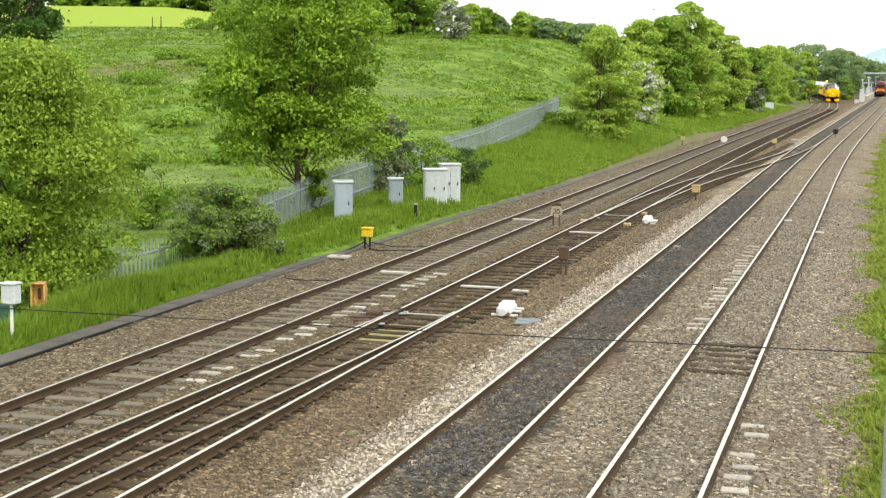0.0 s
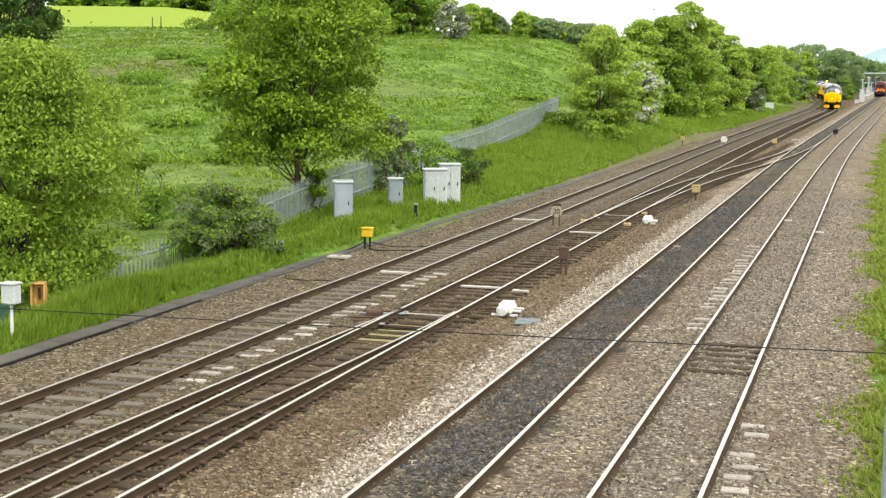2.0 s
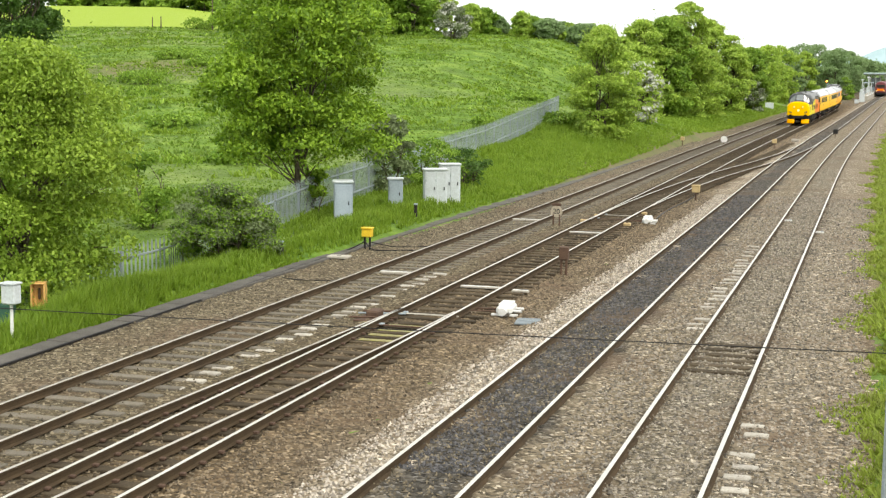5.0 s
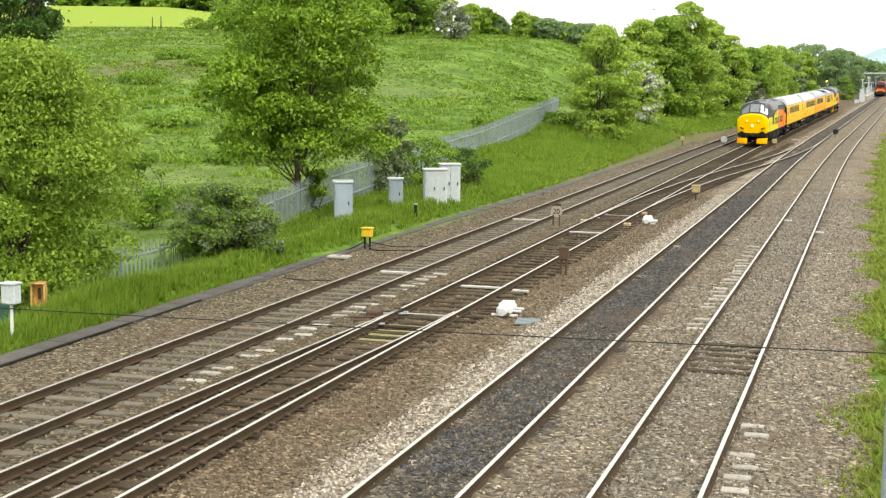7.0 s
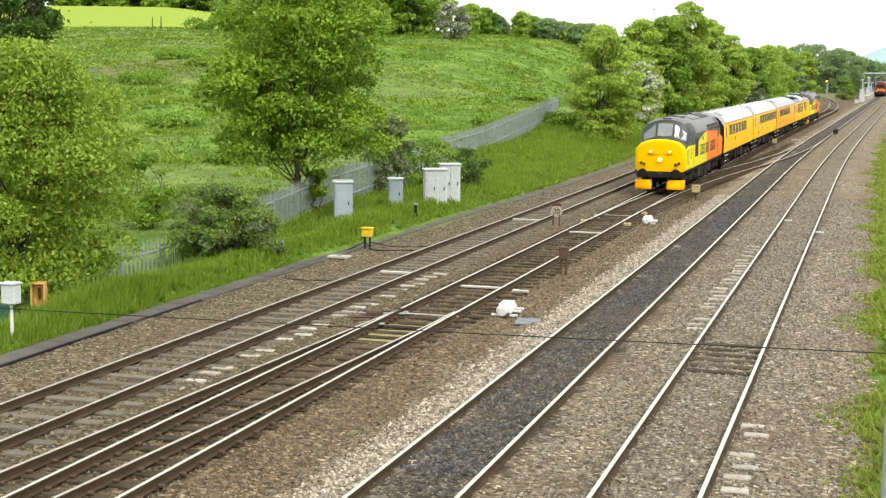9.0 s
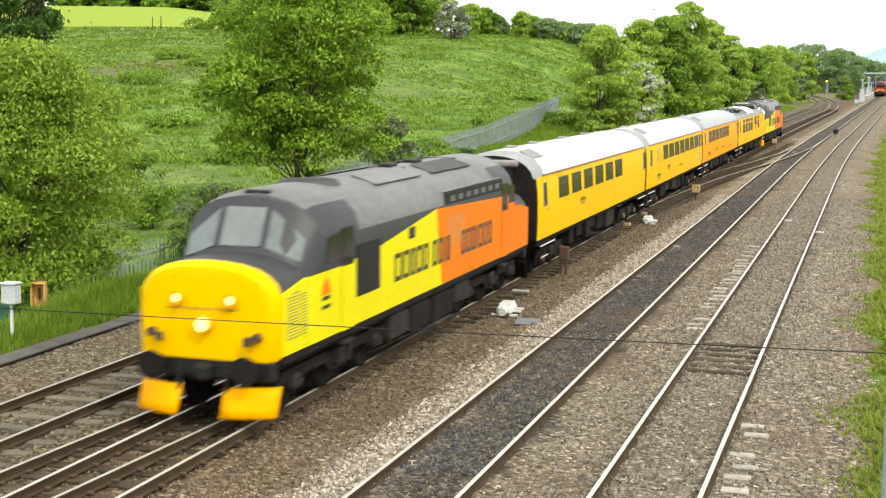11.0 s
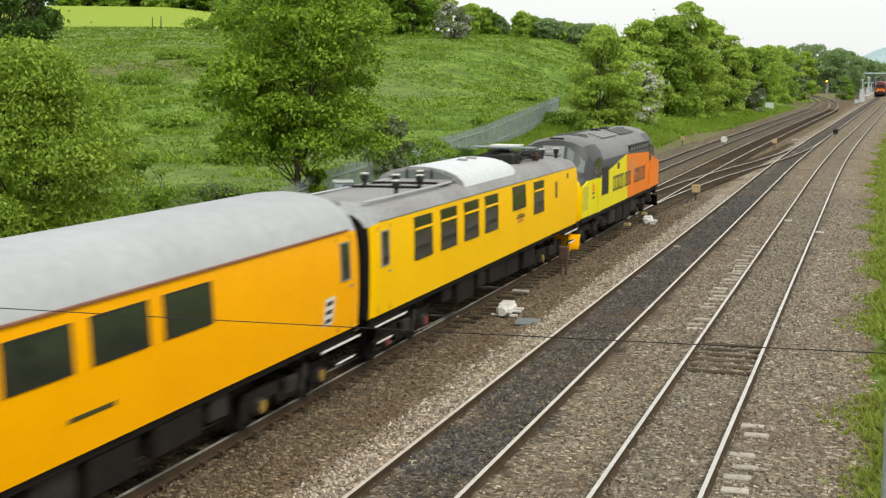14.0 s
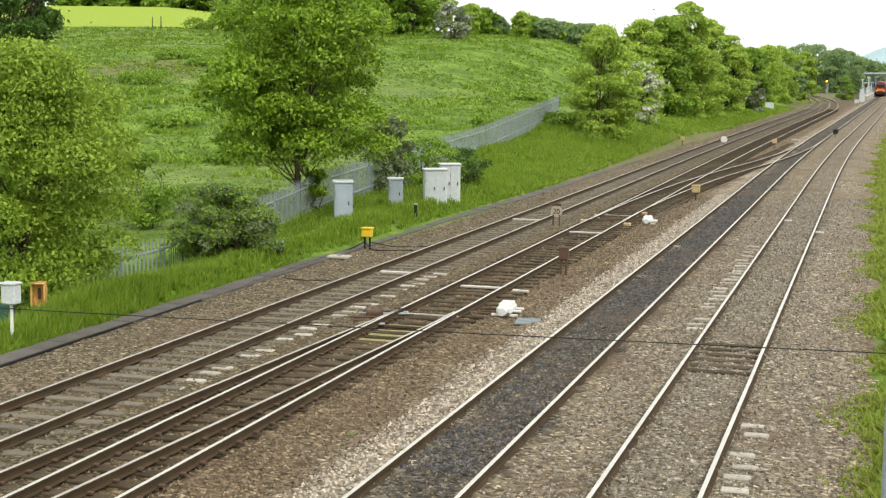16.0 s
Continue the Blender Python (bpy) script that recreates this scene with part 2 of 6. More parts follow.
# distance haze is mixed into this paler, greyer leaf colour
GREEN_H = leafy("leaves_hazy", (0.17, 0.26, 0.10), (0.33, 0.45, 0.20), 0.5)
GREEN_L = leafy("leaves_light", (0.18, 0.30, 0.045), (0.50, 0.64, 0.110), 0.44, 0.5, 0.75)
GREEN_G = leafy("leaves_grey", (0.11, 0.15, 0.055), (0.27, 0.33, 0.16))
BLOSSOM = leafy("blossom", (0.45, 0.46, 0.38), (0.70, 0.70, 0.64), 0.3)
BLADES = leafy("grass_blades", (0.145, 0.245, 0.019), (0.28, 0.395, 0.044), 0.5)
BLADES_DRY = leafy("meadow_tufts", (0.120, 0.208, 0.026), (0.225, 0.325, 0.055), 0.5)


# ---- mesh helpers ----
def smoothstep(a, b, v):
    s = np.clip((np.asarray(v, float) - a) / (b - a), 0, 1)
    return s * s * (3 - 2 * s)


def mesh_of(name, verts, faces, mats, idx=None, smooth=False):
    me = bpy.data.meshes.new(name)
    me.from_pydata([tuple(v) for v in verts], [], [tuple(f) for f in faces])
    for mt in (mats if isinstance(mats, (list, tuple)) else [mats]):
        me.materials.append(mt)
    if idx is not None:
        me.polygons.foreach_set("material_index", idx)
    if smooth:
        me.polygons.foreach_set("use_smooth", [True] * len(me.polygons))
    me.update()
    return me


def empty(name, m=None):
    e = new(name)
    e.empty_display_size = 0.2
    if m is not None:
        e.matrix_basis = m
    return e


def part(name, me, parent, label="", m=None, kind=""):
    """Links a mesh (or a bmesh with one material) as one object under a thing."""
    ob = new(name, me)
    ob.parent = parent
    if m is not None:
        ob.matrix_basis = m
    if label or kind:
        tagged(ob, label, kind=kind)
    return ob


class Shape:
    """Collects bevelled boxes, tubes and sweeps into one mesh."""

    def __init__(self):
        self.v, self.f, self.i = [], [], []

    def add(self, verts, faces, mi=0):
        o = len(self.v)
        self.v += [tuple(p) for p in verts]
        self.f += [tuple(k + o for k in f) for f in faces]
        self.i += [mi] * len(faces)
        return self

    def box(self, c, s, b=0.02, m=None, mi=0):
        """A box of size s about c with bevelled edges."""
        x, y, z = s[0] / 2, s[1] / 2, s[2] / 2
        b = min(b, x * 0.6, y * 0.6, z * 0.6)
        pts, faces = [], []
        key = {}
        for sx in (-1, 1):
            for sy in (-1, 1):
                for sz in (-1, 1):
                    for ax, p in enumerate(((x, y - b, z - b), (x - b, y, z - b), (x - b, y - b, z))):
                        key[(sx, sy, sz, ax)] = len(pts)
                        pts.append(Vector((p[0] * sx, p[1] * sy, p[2] * sz)))
        q = lambda *k: faces.append([key[a] for a in k])
        for ax in range(3):
            for sg in (-1, 1):
                ring = []
                for a, c2 in ((-1, -1), (1, -1), (1, 1), (-1, 1)):
                    sgn = [0, 0, 0]
                    sgn[ax], sgn[(ax + 1) % 3], sgn[(ax + 2) % 3] = sg, a, c2
                    ring.append((*sgn, ax))
                q(*(ring if sg > 0 else ring[::-1]))
            for a in (-1, 1):
                for c2 in (-1, 1):
                    s1, s2 = [0, 0, 0], [0, 0, 0]
                    s1[ax], s2[ax] = -1, 1
                    for s_ in (s1, s2):
                        s_[(ax + 1) % 3], s_[(ax + 2) % 3] = a, c2
                    ring = [(*s1, (ax + 1) % 3), (*s2, (ax + 1) % 3), (*s2, (ax + 2) % 3), (*s1, (ax + 2) % 3)]
                    q(*(ring if a * c2 < 0 else ring[::-1]))
        for sx in (-1, 1):
            for sy in (-1, 1):
                for sz in (-1, 1):
                    ring = [(sx, sy, sz, 0), (sx, sy, sz, 1), (sx, sy, sz, 2)]
                    q(*(ring if sx * sy * sz > 0 else ring[::-1]))
        c = Vector(c)
        pts = [(m @ p if m is not None else p) + c for p in pts]
        return self.add(pts, faces, mi)

    def tube(self, a, b_, r0, r1=None, n=10, mi=0, caps=True):
        a, b_ = Vector(a), Vector(b_)
        r1 = r0 if r1 is None else r1
        d = (b_ - a).normalized()
        u = d.orthogonal().normalized()
        w = d.cross(u)
        pts = []
        for p, r in ((a, r0), (b_, r1)):
            for k in range(n):
                t = 2 * math.pi * k / n
                pts.append(p + (u * math.cos(t) + w * math.sin(t)) * r)
        fs = [(k, (k + 1) % n, n + (k + 1) % n, n + k) for k in range(n)]
        if caps:
            fs += [tuple(range(n))[::-1], tuple(range(n, 2 * n))]
        return self.add(pts, fs, mi)

    def sweep(self, rings, closed=True, caps=True, mi=None):
        """Skins rings of equal length; mi(k, j) picks the material of the face at ring k, edge j."""
        n, o = len(rings[0]), len(self.v)
        for r in rings:
            self.v += [tuple(p) for p in r]
        m = n if closed else n - 1
        for k in range(len(rings) - 1):
            for j in range(m):
                a, b2 = o + k * n + j, o + k * n + (j + 1) % n
                self.f.append((a, b2, b2 + n, a + n))
                self.i.append(mi(k, j) if mi else 0)
        if caps:
            self.f += [tuple(range(o, o + n))[::-1], tuple(range(o + (len(rings) - 1) * n, o + len(rings) * n))]
            self.i += [mi(0, -1) if mi else 0, mi(len(rings) - 2, -1) if mi else 0]
        return self

    def mesh(self, name, mats, smooth=False):
        return mesh_of(name, self.v, self.f, mats, self.i, smooth)


# ---- the lie of the land ----
def grade(y):
    """Height of the rails: level near the bridge, then climbing gently away."""
    y = np.asarray(y, float)
    return np.where(y < 60, 0.0, np.where(y < 130, 0.0078 / 140 * (y - 60) ** 2, 0.0078 * (y - 95)))


def bend(y):
    """Sideways drift of all the tracks: straight near the bridge, then a long curve."""
    y = np.asarray(y, float)
    return np.where(y < 80, 0.0, np.where(y < 140, 0.026 / 120 * (y - 80) ** 2, 0.78 + 0.026 * (y - 140)))


def part_ways(y):
    """How far the two far tracks curve away from the others where the platform begins."""
    y = np.asarray(y, float)
    return np.where(y < 225, 0.0, np.where(y < 420, 0.00056 * (y - 225) ** 2, 21.3 + 0.218 * (y - 420)))


def fence_x(y):
    return np.interp(y, [0, 32, 37.3, 45.8, 57, 72.4, 92, 122, 200, 400], [-18.6, -19.8, -20.3, -21.5, -23, -24.5, -25.5, -27, -36, -46])


def hill(x, y):
    """Hillside that rises away from the line towards the field."""
    x, y = np.asarray(x, float), np.asarray(y, float)
    along, side = -0.375 * x + 0.927 * y, 0.927 * x + 0.375 * y
    left = smoothstep(0.1, -0.12, side / np.maximum(np.abs(along), 30))
    right_ = np.interp(along, [0, 37, 45, 58, 76, 95, 124, 180, 250, 275, 330, 600, 1500], [-1.2, -0.75, -0.6, -0.05, 0.25, 0.9, 2.6, 7.2, 12.6, 12.4, 9, 6, 10])
    left_ = np.interp(along, [0, 37, 45, 58, 76, 95, 124, 180, 250, 300, 420, 600, 1500], [-1.2, -0.75, -0.6, -0.05, 0.25, 0.9, 2.6, 7.0, 12.2, 15.6, 24.6, 28, 40])
    z = right_ * (1 - left) + left_ * left
    return z + 0.35 * np.sin(x * 0.11 + y * 0.07) * smoothstep(60, 140, along) + 0.15 * np.sin(x * 0.37 - y * 0.29) * smoothstep(50, 100, along)


def land(x, y):
    x, y = np.asarray(x, float), np.asarray(y, float)
    xs = x - bend(y)
    d = -17.9 - part_ways(y) - xs
    wide = np.maximum(-17.9 - (fence_x(y) - bend(y) * 0), 1.5)
    bed = grade(y) - 0.24
    far = smoothstep(124, 165, y)
    near_rise = smoothstep(-0.4, 1.0, d / wide)
    far_rise = smoothstep(9, 40, d)
    z = bed + ((hill(x, y) - bed) * (near_rise * (1 - far) + far_rise * far) + far * 1.1 * smoothstep(0, 7, d)) * (d > -0.5)
    hump = 0.42 * np.exp(-((d - 1.3) / 0.9) ** 2) * smoothstep(20, 30, y) * smoothstep(62, 46, y)
    z = z + hump * (d > -0.5)
    return np.where(xs > -0.2, bed - 0.03 + (0.13 + 0.05 * np.sin(y * 1.1) * np.sin(y * 0.43 + 1) + 0.02 * np.sin(y * 2.9 + xs * 3)) * smoothstep(-0.2, 1.1, xs), z)


def grid_sheet(name, xs, ys, fn, mats, attrs=None):
    gx, gy = np.meshgrid(xs, ys)
    gz = fn(gx, gy)
    nx, ny = len(xs), len(ys)
    v = np.stack([gx.ravel(), gy.ravel(), gz.ravel()], 1)
    i = np.arange(nx * ny).reshape(ny, nx)
    f = np.stack([i[:-1, :-1], i[:-1, 1:], i[1:, 1:], i[1:, :-1]], -1).reshape(-1, 4)
    me = mesh_of(name, v.tolist(), f.tolist(), mats, smooth=True)
    for nm, fun in (attrs or {}).items():
        a = me.attributes.new(nm, "FLOAT", "POINT")
        a.data.foreach_set("value", np.asarray(fun(gx, gy), np.float32).ravel())
    return new(name, me)


def mown(x, y):
    along, side = -0.375 * x + 0.927 * y, 0.927 * x + 0.375 * y
    return smoothstep(258, 266, along) * smoothstep(0.03, -0.02, side / np.maximum(along, 30))


def bare(x, y):
    """Worn earth high on the pasture, and the cess along the foot of the far bank."""
    d = -17.9 - part_ways(y) - (x - bend(y))
    cess = 1.4 * smoothstep(2.6, 0.6, d) * smoothstep(60, 90, y)
    return cess + 1.5 * np.exp(-((x + 80) / 9) ** 2 - ((y - 143) / 11) ** 2) + 0.8 * np.exp(-((x + 66) / 5) ** 2 - ((y - 160) / 8) ** 2)


ground_xs = np.concatenate([np.linspace(-1500, -200, 14)[:-1], np.linspace(-200, -60, 36)[:-1], np.linspace(-60, -16, 60)[:-1], np.linspace(-16, -1.4, 8), np.linspace(-1.1, 3, 22), np.linspace(8, 60, 8), np.linspace(100, 1500, 10)])
ground_ys = np.concatenate([np.linspace(-150, 10, 12)[:-1], np.linspace(10, 160, 110)[:-1], np.linspace(160, 460, 90)[:-1], np.linspace(460, 3000, 24)])
ground = grid_sheet("ground", ground_xs, ground_ys, lambda x, y: land(x, y) - 0.06 * ((x - bend(y) > -17.7) & (x - bend(y) < -0.3)), TURF, {"mown": mown, "bare": bare})
tagged(ground, "rough green pasture rising beside the railway", "ground", kind="structure")

TRACKS = {"a": -14.05, "b": -10.70, "c": -6.19, "d": -2.91}


def bed_height(x, y):
    """Ballast: shoulders between the tracks, hollows at the cess, bedded sleepers."""
    xs = x - bend(y)
    z = grade(y) - 0.20
    z = z + np.interp(xs, [-18, -17.2, -15.8, -15.2, -12.6, -12.2, -9.6, -9.0, -8.4, -7.7, -7.3, -5.0, -4.6, -1.5, -0.9, 0.2, 1.2],
                      [-0.10, -0.08, 0.0, 0.01, 0.01, 0.0, -0.01, -0.06, -0.08, 0.03, 0.045, 0.045, 0.045, 0.04, 0.0, -0.03, -0.10])
    return z + 0.018 * np.sin(xs * 5.3 + y * 2.1) * np.sin(y * 3.7 - xs * 1.9) + 0.012 * np.sin(xs * 13.1 - y * 7.7)


bed_xs = np.linspace(-18.0, 1.2, 158)
bed_ys = np.concatenate([np.linspace(-120, 14, 60)[:-1], np.linspace(14, 60, 330)[:-1], np.linspace(60, 160, 220)[:-1], np.linspace(160, 600, 120)])
gx, gy = np.meshgrid(bed_xs, bed_ys)
bx = gx + bend(gy)
bi = np.arange(gx.size).reshape(gx.shape)
bed_me = mesh_of("ballast_bed", np.stack([bx.ravel(), gy.ravel(), bed_height(bx, gy).ravel()], 1).tolist(),
                 np.stack([bi[:-1, :-1], bi[:-1, 1:], bi[1:, 1:], bi[1:, :-1]], -1).reshape(-1, 4).tolist(), BALLAST, smooth=True)
at = bed_me.attributes.new("across", "FLOAT", "POINT")
at.data.foreach_set("value", gx.astype(np.float32).ravel())
tagged(new("ballast_bed", bed_me), "grey and brown crushed stone under the tracks", "ballast", kind="structure")


# ---- tracks ----
RAIL_PROFILE = [(-0.036, 0.0), (-0.036, -0.035), (-0.012, -0.05), (-0.012, -0.125), (-0.07, -0.145), (-0.07, -0.158),
                (0.07, -0.158), (0.07, -0.145), (0.012, -0.125), (0.012, -0.05), (0.036, -0.035), (0.036, 0.0)]


def rail_mesh(name, xs, ys, top):
    """A flat-bottomed rail swept along points of the plan."""
    rings = []
    for k, (x, y) in enumerate(zip(xs, ys)):
        rings.append([(x + px, y, float(grade(y)) + pz) for px, pz in RAIL_PROFILE])
    sh = Shape().sweep(rings, mi=lambda k, j: 1 if j == 11 else 0)
    return sh.mesh(name, [RAIL_SIDE, top])


RAIL_YS = np.concatenate([np.linspace(-120, 75, 14)[:-1], np.linspace(75, 200, 45)[:-1], np.linspace(200, 600, 60)])
G = 0.752
sleeper_shape = Shape().box((0, 0, -0.065), (2.6, 0.25, 0.13), 0.015)
SLEEPER_T = sleeper_shape.mesh("timber_sleeper", TIMBER)
SLEEPER_C = sleeper_shape.mesh("concrete_sleeper", CONCRETE)
SLEEPER_P = sleeper_shape.mesh("pale_sleeper", CONCRETE_PALE)
LONG_T = Shape().box((0, 0, -0.065), (2.42, 0.27, 0.13), 0.015).mesh("long_timber_sleeper", TIMBER)
CLIP = Shape().box((0, 0, 0), (0.10, 0.09, 0.05), 0.012).mesh("rail_clip", RUST)


def track(key, label, top, sink, sleeper, pitch, spans):
    """Rails on sleepers; spans: stretches (from, to) whose sleepers are laid one by one."""
    x0, apart = TRACKS[key], float(key in "ab")
    t = empty("railway_track")
    tagged(t, label, "railway track", "tracks", "structure")
    for s in (-1, 1):
        part("rail", rail_mesh("rail", x0 + s * G + bend(RAIL_YS) - apart * part_ways(RAIL_YS), RAIL_YS, top), t)
    rnd = random.Random(ord(key))
    far, n = Shape(), 0
    y = -20.0
    while y < 250:
        x = x0 + float(bend(y) - apart * part_ways(y)) + rnd.uniform(-0.02, 0.02)
        z = float(grade(y)) - 0.160 - sink + rnd.uniform(-0.008, 0.008)
        turn = rnd.uniform(-0.8, 0.8)
        if any(a <= y < b for a, b in spans):
            part("sleeper", sleeper, t, m=pose(x, y, z, 0, 0, turn))
        elif y < 14 or y > 60:
            far.box((x, y, z - 0.065), (2.6, 0.25, 0.13), 0.0)
        y += pitch
    if far.v:
        part("sleepers_beyond", far.mesh("sleepers_beyond", [TIMBER if sleeper is SLEEPER_T else CONCRETE]), t, kind="stuff")
    return t


track_a = track("a", "plain railway track with brown weathered sleepers", RAIL_TOP_DULL, 0.0, SLEEPER_C, 0.72, [(14, 90)])
track_b = track("b", "railway track with timber sleepers and bright rail heads", RAIL_TOP, 0.0, SLEEPER_T, 0.70, [(33, 55), (80, 110)])
track_c = track("c", "railway track bedded in oil-blackened ballast", RAIL_TOP, 0.018, SLEEPER_T, 0.68, [(14, 90)])
track_d = track("d", "railway track bedded in grey ballast", RAIL_TOP, 0.020, SLEEPER_C, 0.68, [(14, 90)])


def turnout_plan(y):
    """Sideways offset of the branch that leaves track b towards the bridge."""
    return -0.049 * np.clip(33.5 - np.asarray(y, float), 0, None)


def crossover_plan(y):
    """Offset of the crossover from track b (at 58 m) to track c (at 134 m)."""
    s = np.clip((np.asarray(y, float) - 58.0) / 76.0, 0, 1)
    return (TRACKS["c"] - TRACKS["b"]) * np.where(s < 0.5, 2 * s * s, 1 - 2 * (1 - s) ** 2)


near_switch = empty("turnout")
tagged(near_switch, "railway turnout with long dark timbers and worn switch blades", "railway switch", "turnouts", "structure")
ys = np.linspace(6, 33.5, 40)
for s, top in ((-1, RAIL_TOP_DULL), (1, RAIL_TOP_DULL)):
    part("switch_rail", rail_mesh("switch_rail", TRACKS["b"] + s * G + turnout_plan(ys) + -0.07 * smoothstep(31.5, 33.5, ys) * (s > 0), ys, top), near_switch)
rnd = random.Random(5)
y = 8.0
while y < 33:
    off = float(turnout_plan(y)) / 2
    part("timber", LONG_T, near_switch, m=pose(TRACKS["b"] + off, y, -0.162 + rnd.uniform(-0.006, 0.006), 0, 0, rnd.uniform(-1, 1)))
    for s in (-1, 1):
        for o in (0.0, float(turnout_plan(y))):
            for e in (-0.1, 0.1):
                part("rail_chair", CLIP, near_switch, m=pose(TRACKS["b"] + s * G + o + e, y, -0.13))
    y += 0.66

far_switch = empty("crossover")
tagged(far_switch, "crossover of worn rails between two tracks", "railway switch", "turnouts", "structure")
ys = np.linspace(58, 134, 70)
for s in (-1, 1):
    part("switch_rail", rail_mesh("switch_rail", TRACKS["b"] + s * (G - 0.05) + crossover_plan(ys) + bend(ys), ys, RAIL_TOP), far_switch)
y = 56.0
while y < 134:
    off = float(crossover_plan(y))
    part("timber", SLEEPER_T, far_switch, m=pose(TRACKS["b"] + off * 0.8 + float(bend(y)), y, float(grade(y)) - 0.168, 0, 0, 0))
    y += 0.74


# ---- trees and bushes ----
def leaf_cloud(centres, radii, counts, size, rnd, squash=0.62, elong=1.8, droop=0.0):
    """Leaves as small bent diamonds in many clumps, denser towards each clump's skin."""
    verts, faces = [], []
    for c, r, n in zip(centres, radii, counts):
        d = rnd.normal(size=(n, 3))
        d[:, 2] = np.where(rnd.uniform(size=n) < 0.7, np.abs(d[:, 2]), d[:, 2])
        d /= np.linalg.norm(d, axis=1)[:, None]
        rad = r * (rnd.uniform(0.35, 1.0, n) ** 0.4) * (1 + 0.15 * rnd.normal(size=n) ** 2 * (rnd.uniform(size=n) < 0.2))
        p = np.asarray(c) + d * rad[:, None] * np.array([1, 1, squash])
        a = rnd.normal(size=(n, 3)) + np.array([0, 0, -droop])
        a /= np.linalg.norm(a, axis=1)[:, None]
        nrm = d * 0.7 + rnd.normal(size=(n, 3)) * 0.6 + np.array([0, 0, 0.5])
        b = np.cross(a, nrm)
        b /= np.linalg.norm(b, axis=1)[:, None] + 1e-9
        s = size * rnd.uniform(0.6, 1.3, n)[:, None]
        tip, base = p + a * s * elong / 2, p - a * s * elong / 2
        l_, r_ = p + b * s / 2, p - b * s / 2
        o = len(verts)
        quad = np.stack([base, l_, tip, r_], 1).reshape(-1, 3)
        verts += quad.tolist()
        faces += (np.arange(n * 4).reshape(n, 4) + o).tolist()
    return verts, faces


def limb(sh, a, b, r0, r1, rnd, n=4, bow=0.1):
    """A tapered, slightly crooked branch."""
    a, b = np.asarray(a, float), np.asarray(b, float)
    pts = [a + (b - a) * k / n + (rnd.normal(size=3) * bow * np.linalg.norm(b - a) / n if 0 < k < n else 0) for k in range(n + 1)]
    for k in range(n):
        sh.tube(pts[k], pts[k + 1], r0 + (r1 - r0) * k / n, r0 + (r1 - r0) * (k + 1) / n, 7, caps=False)
    return pts


def tree(name, label, x, y, height, spread, seed, leaf_mat, leaf=0.16, leaves=9000, trunk=0.16, stems=1, low=0.25, clumps=60, lean=(0, 0), z=None, category="tree", shape="round", extra=None, droop=0.0):
    rnd = np.random.RandomState(seed)
    z = float(land(x, y)) if z is None else z
    t = empty(name, pose(x, y, z - 0.05))
    tagged(t, label, category)
    wood = Shape()
    tops = []
    for k in range(stems):
        a = np.array([0.28 * math.cos(2.4 * k), 0.28 * math.sin(2.4 * k), 0]) * (stems > 1)
        b = np.array([a[0] * 3 + lean[0], a[1] * 3 + lean[1], height * 0.62])
        tops.append(limb(wood, a, b, trunk, trunk * 0.35, rnd, 6, 0.12))
    cs, rs = [], []
    for k in range(clumps):
        h = low + (1 - low) * rnd.uniform(0, 1)
        u = (h - low) / (1 - low)
        if shape == "round":
            w = math.sqrt(max(0.02, 1 - (2 * u - 0.9) ** 2 * 0.85))
        elif shape == "layer":
            w = math.sqrt(max(0.05, 1 - (2 * u - 0.72) ** 2 * 0.62)) * (0.88 + 0.20 * math.sin(u * 21.0 + 0.6))
        else:
            w = 0.75 + 0.4 * math.sin(u * math.pi) - 0.35 * u
        an = rnd.uniform(0, 2 * math.pi)
        rr = spread * w * math.sqrt(rnd.uniform(0.15, 1.0)) * rnd.uniform(0.75, 1.12)
        c = np.array([rr * math.cos(an) + lean[0] * u, rr * math.sin(an) + lean[1] * u, height * h * 0.95])
        cs.append(c)
        rs.append(spread * rnd.uniform(0.18, 0.38))
        if k % 2 == 0:
            st = tops[k % stems]
            i = min(len(st) - 1, 1 + int(u * 5))
            limb(wood, st[i], c, trunk * 0.32, 0.012, rnd, 3, 0.12)
    part("trunk", wood.mesh("trunk", BARK, True), t)
    tot = sum(r ** 2 for r in rs)
    v, f = leaf_cloud(cs, rs, [max(4, int(leaves * r ** 2 / tot)) for r in rs], leaf, rnd, droop=droop)
    me = mesh_of("crown", v, f, leaf_mat)
    part("crown", me, t)
    if extra:
        em, share, esize = extra
        pick = [k for k in range(len(cs)) if rnd.uniform() < 0.7]
        v, f = leaf_cloud([cs[k] for k in pick], [rs[k] * 1.08 for k in pick], [max(3, int(leaves * share / len(pick)))] * len(pick), esize, rnd)
        part("blossom", mesh_of("blossom", v, f, em), t)
    return t


def ground_pose(x, y, dz=0.0, rz=0.0):
    return pose(x, y, float(land(x, y)) + dz, 0, 0, rz)


def at_view(px, r):
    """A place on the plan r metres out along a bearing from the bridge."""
    a = radians(-17.17) + math.atan((px - 784) / 2464)
    return r * math.sin(a), r * math.cos(a)


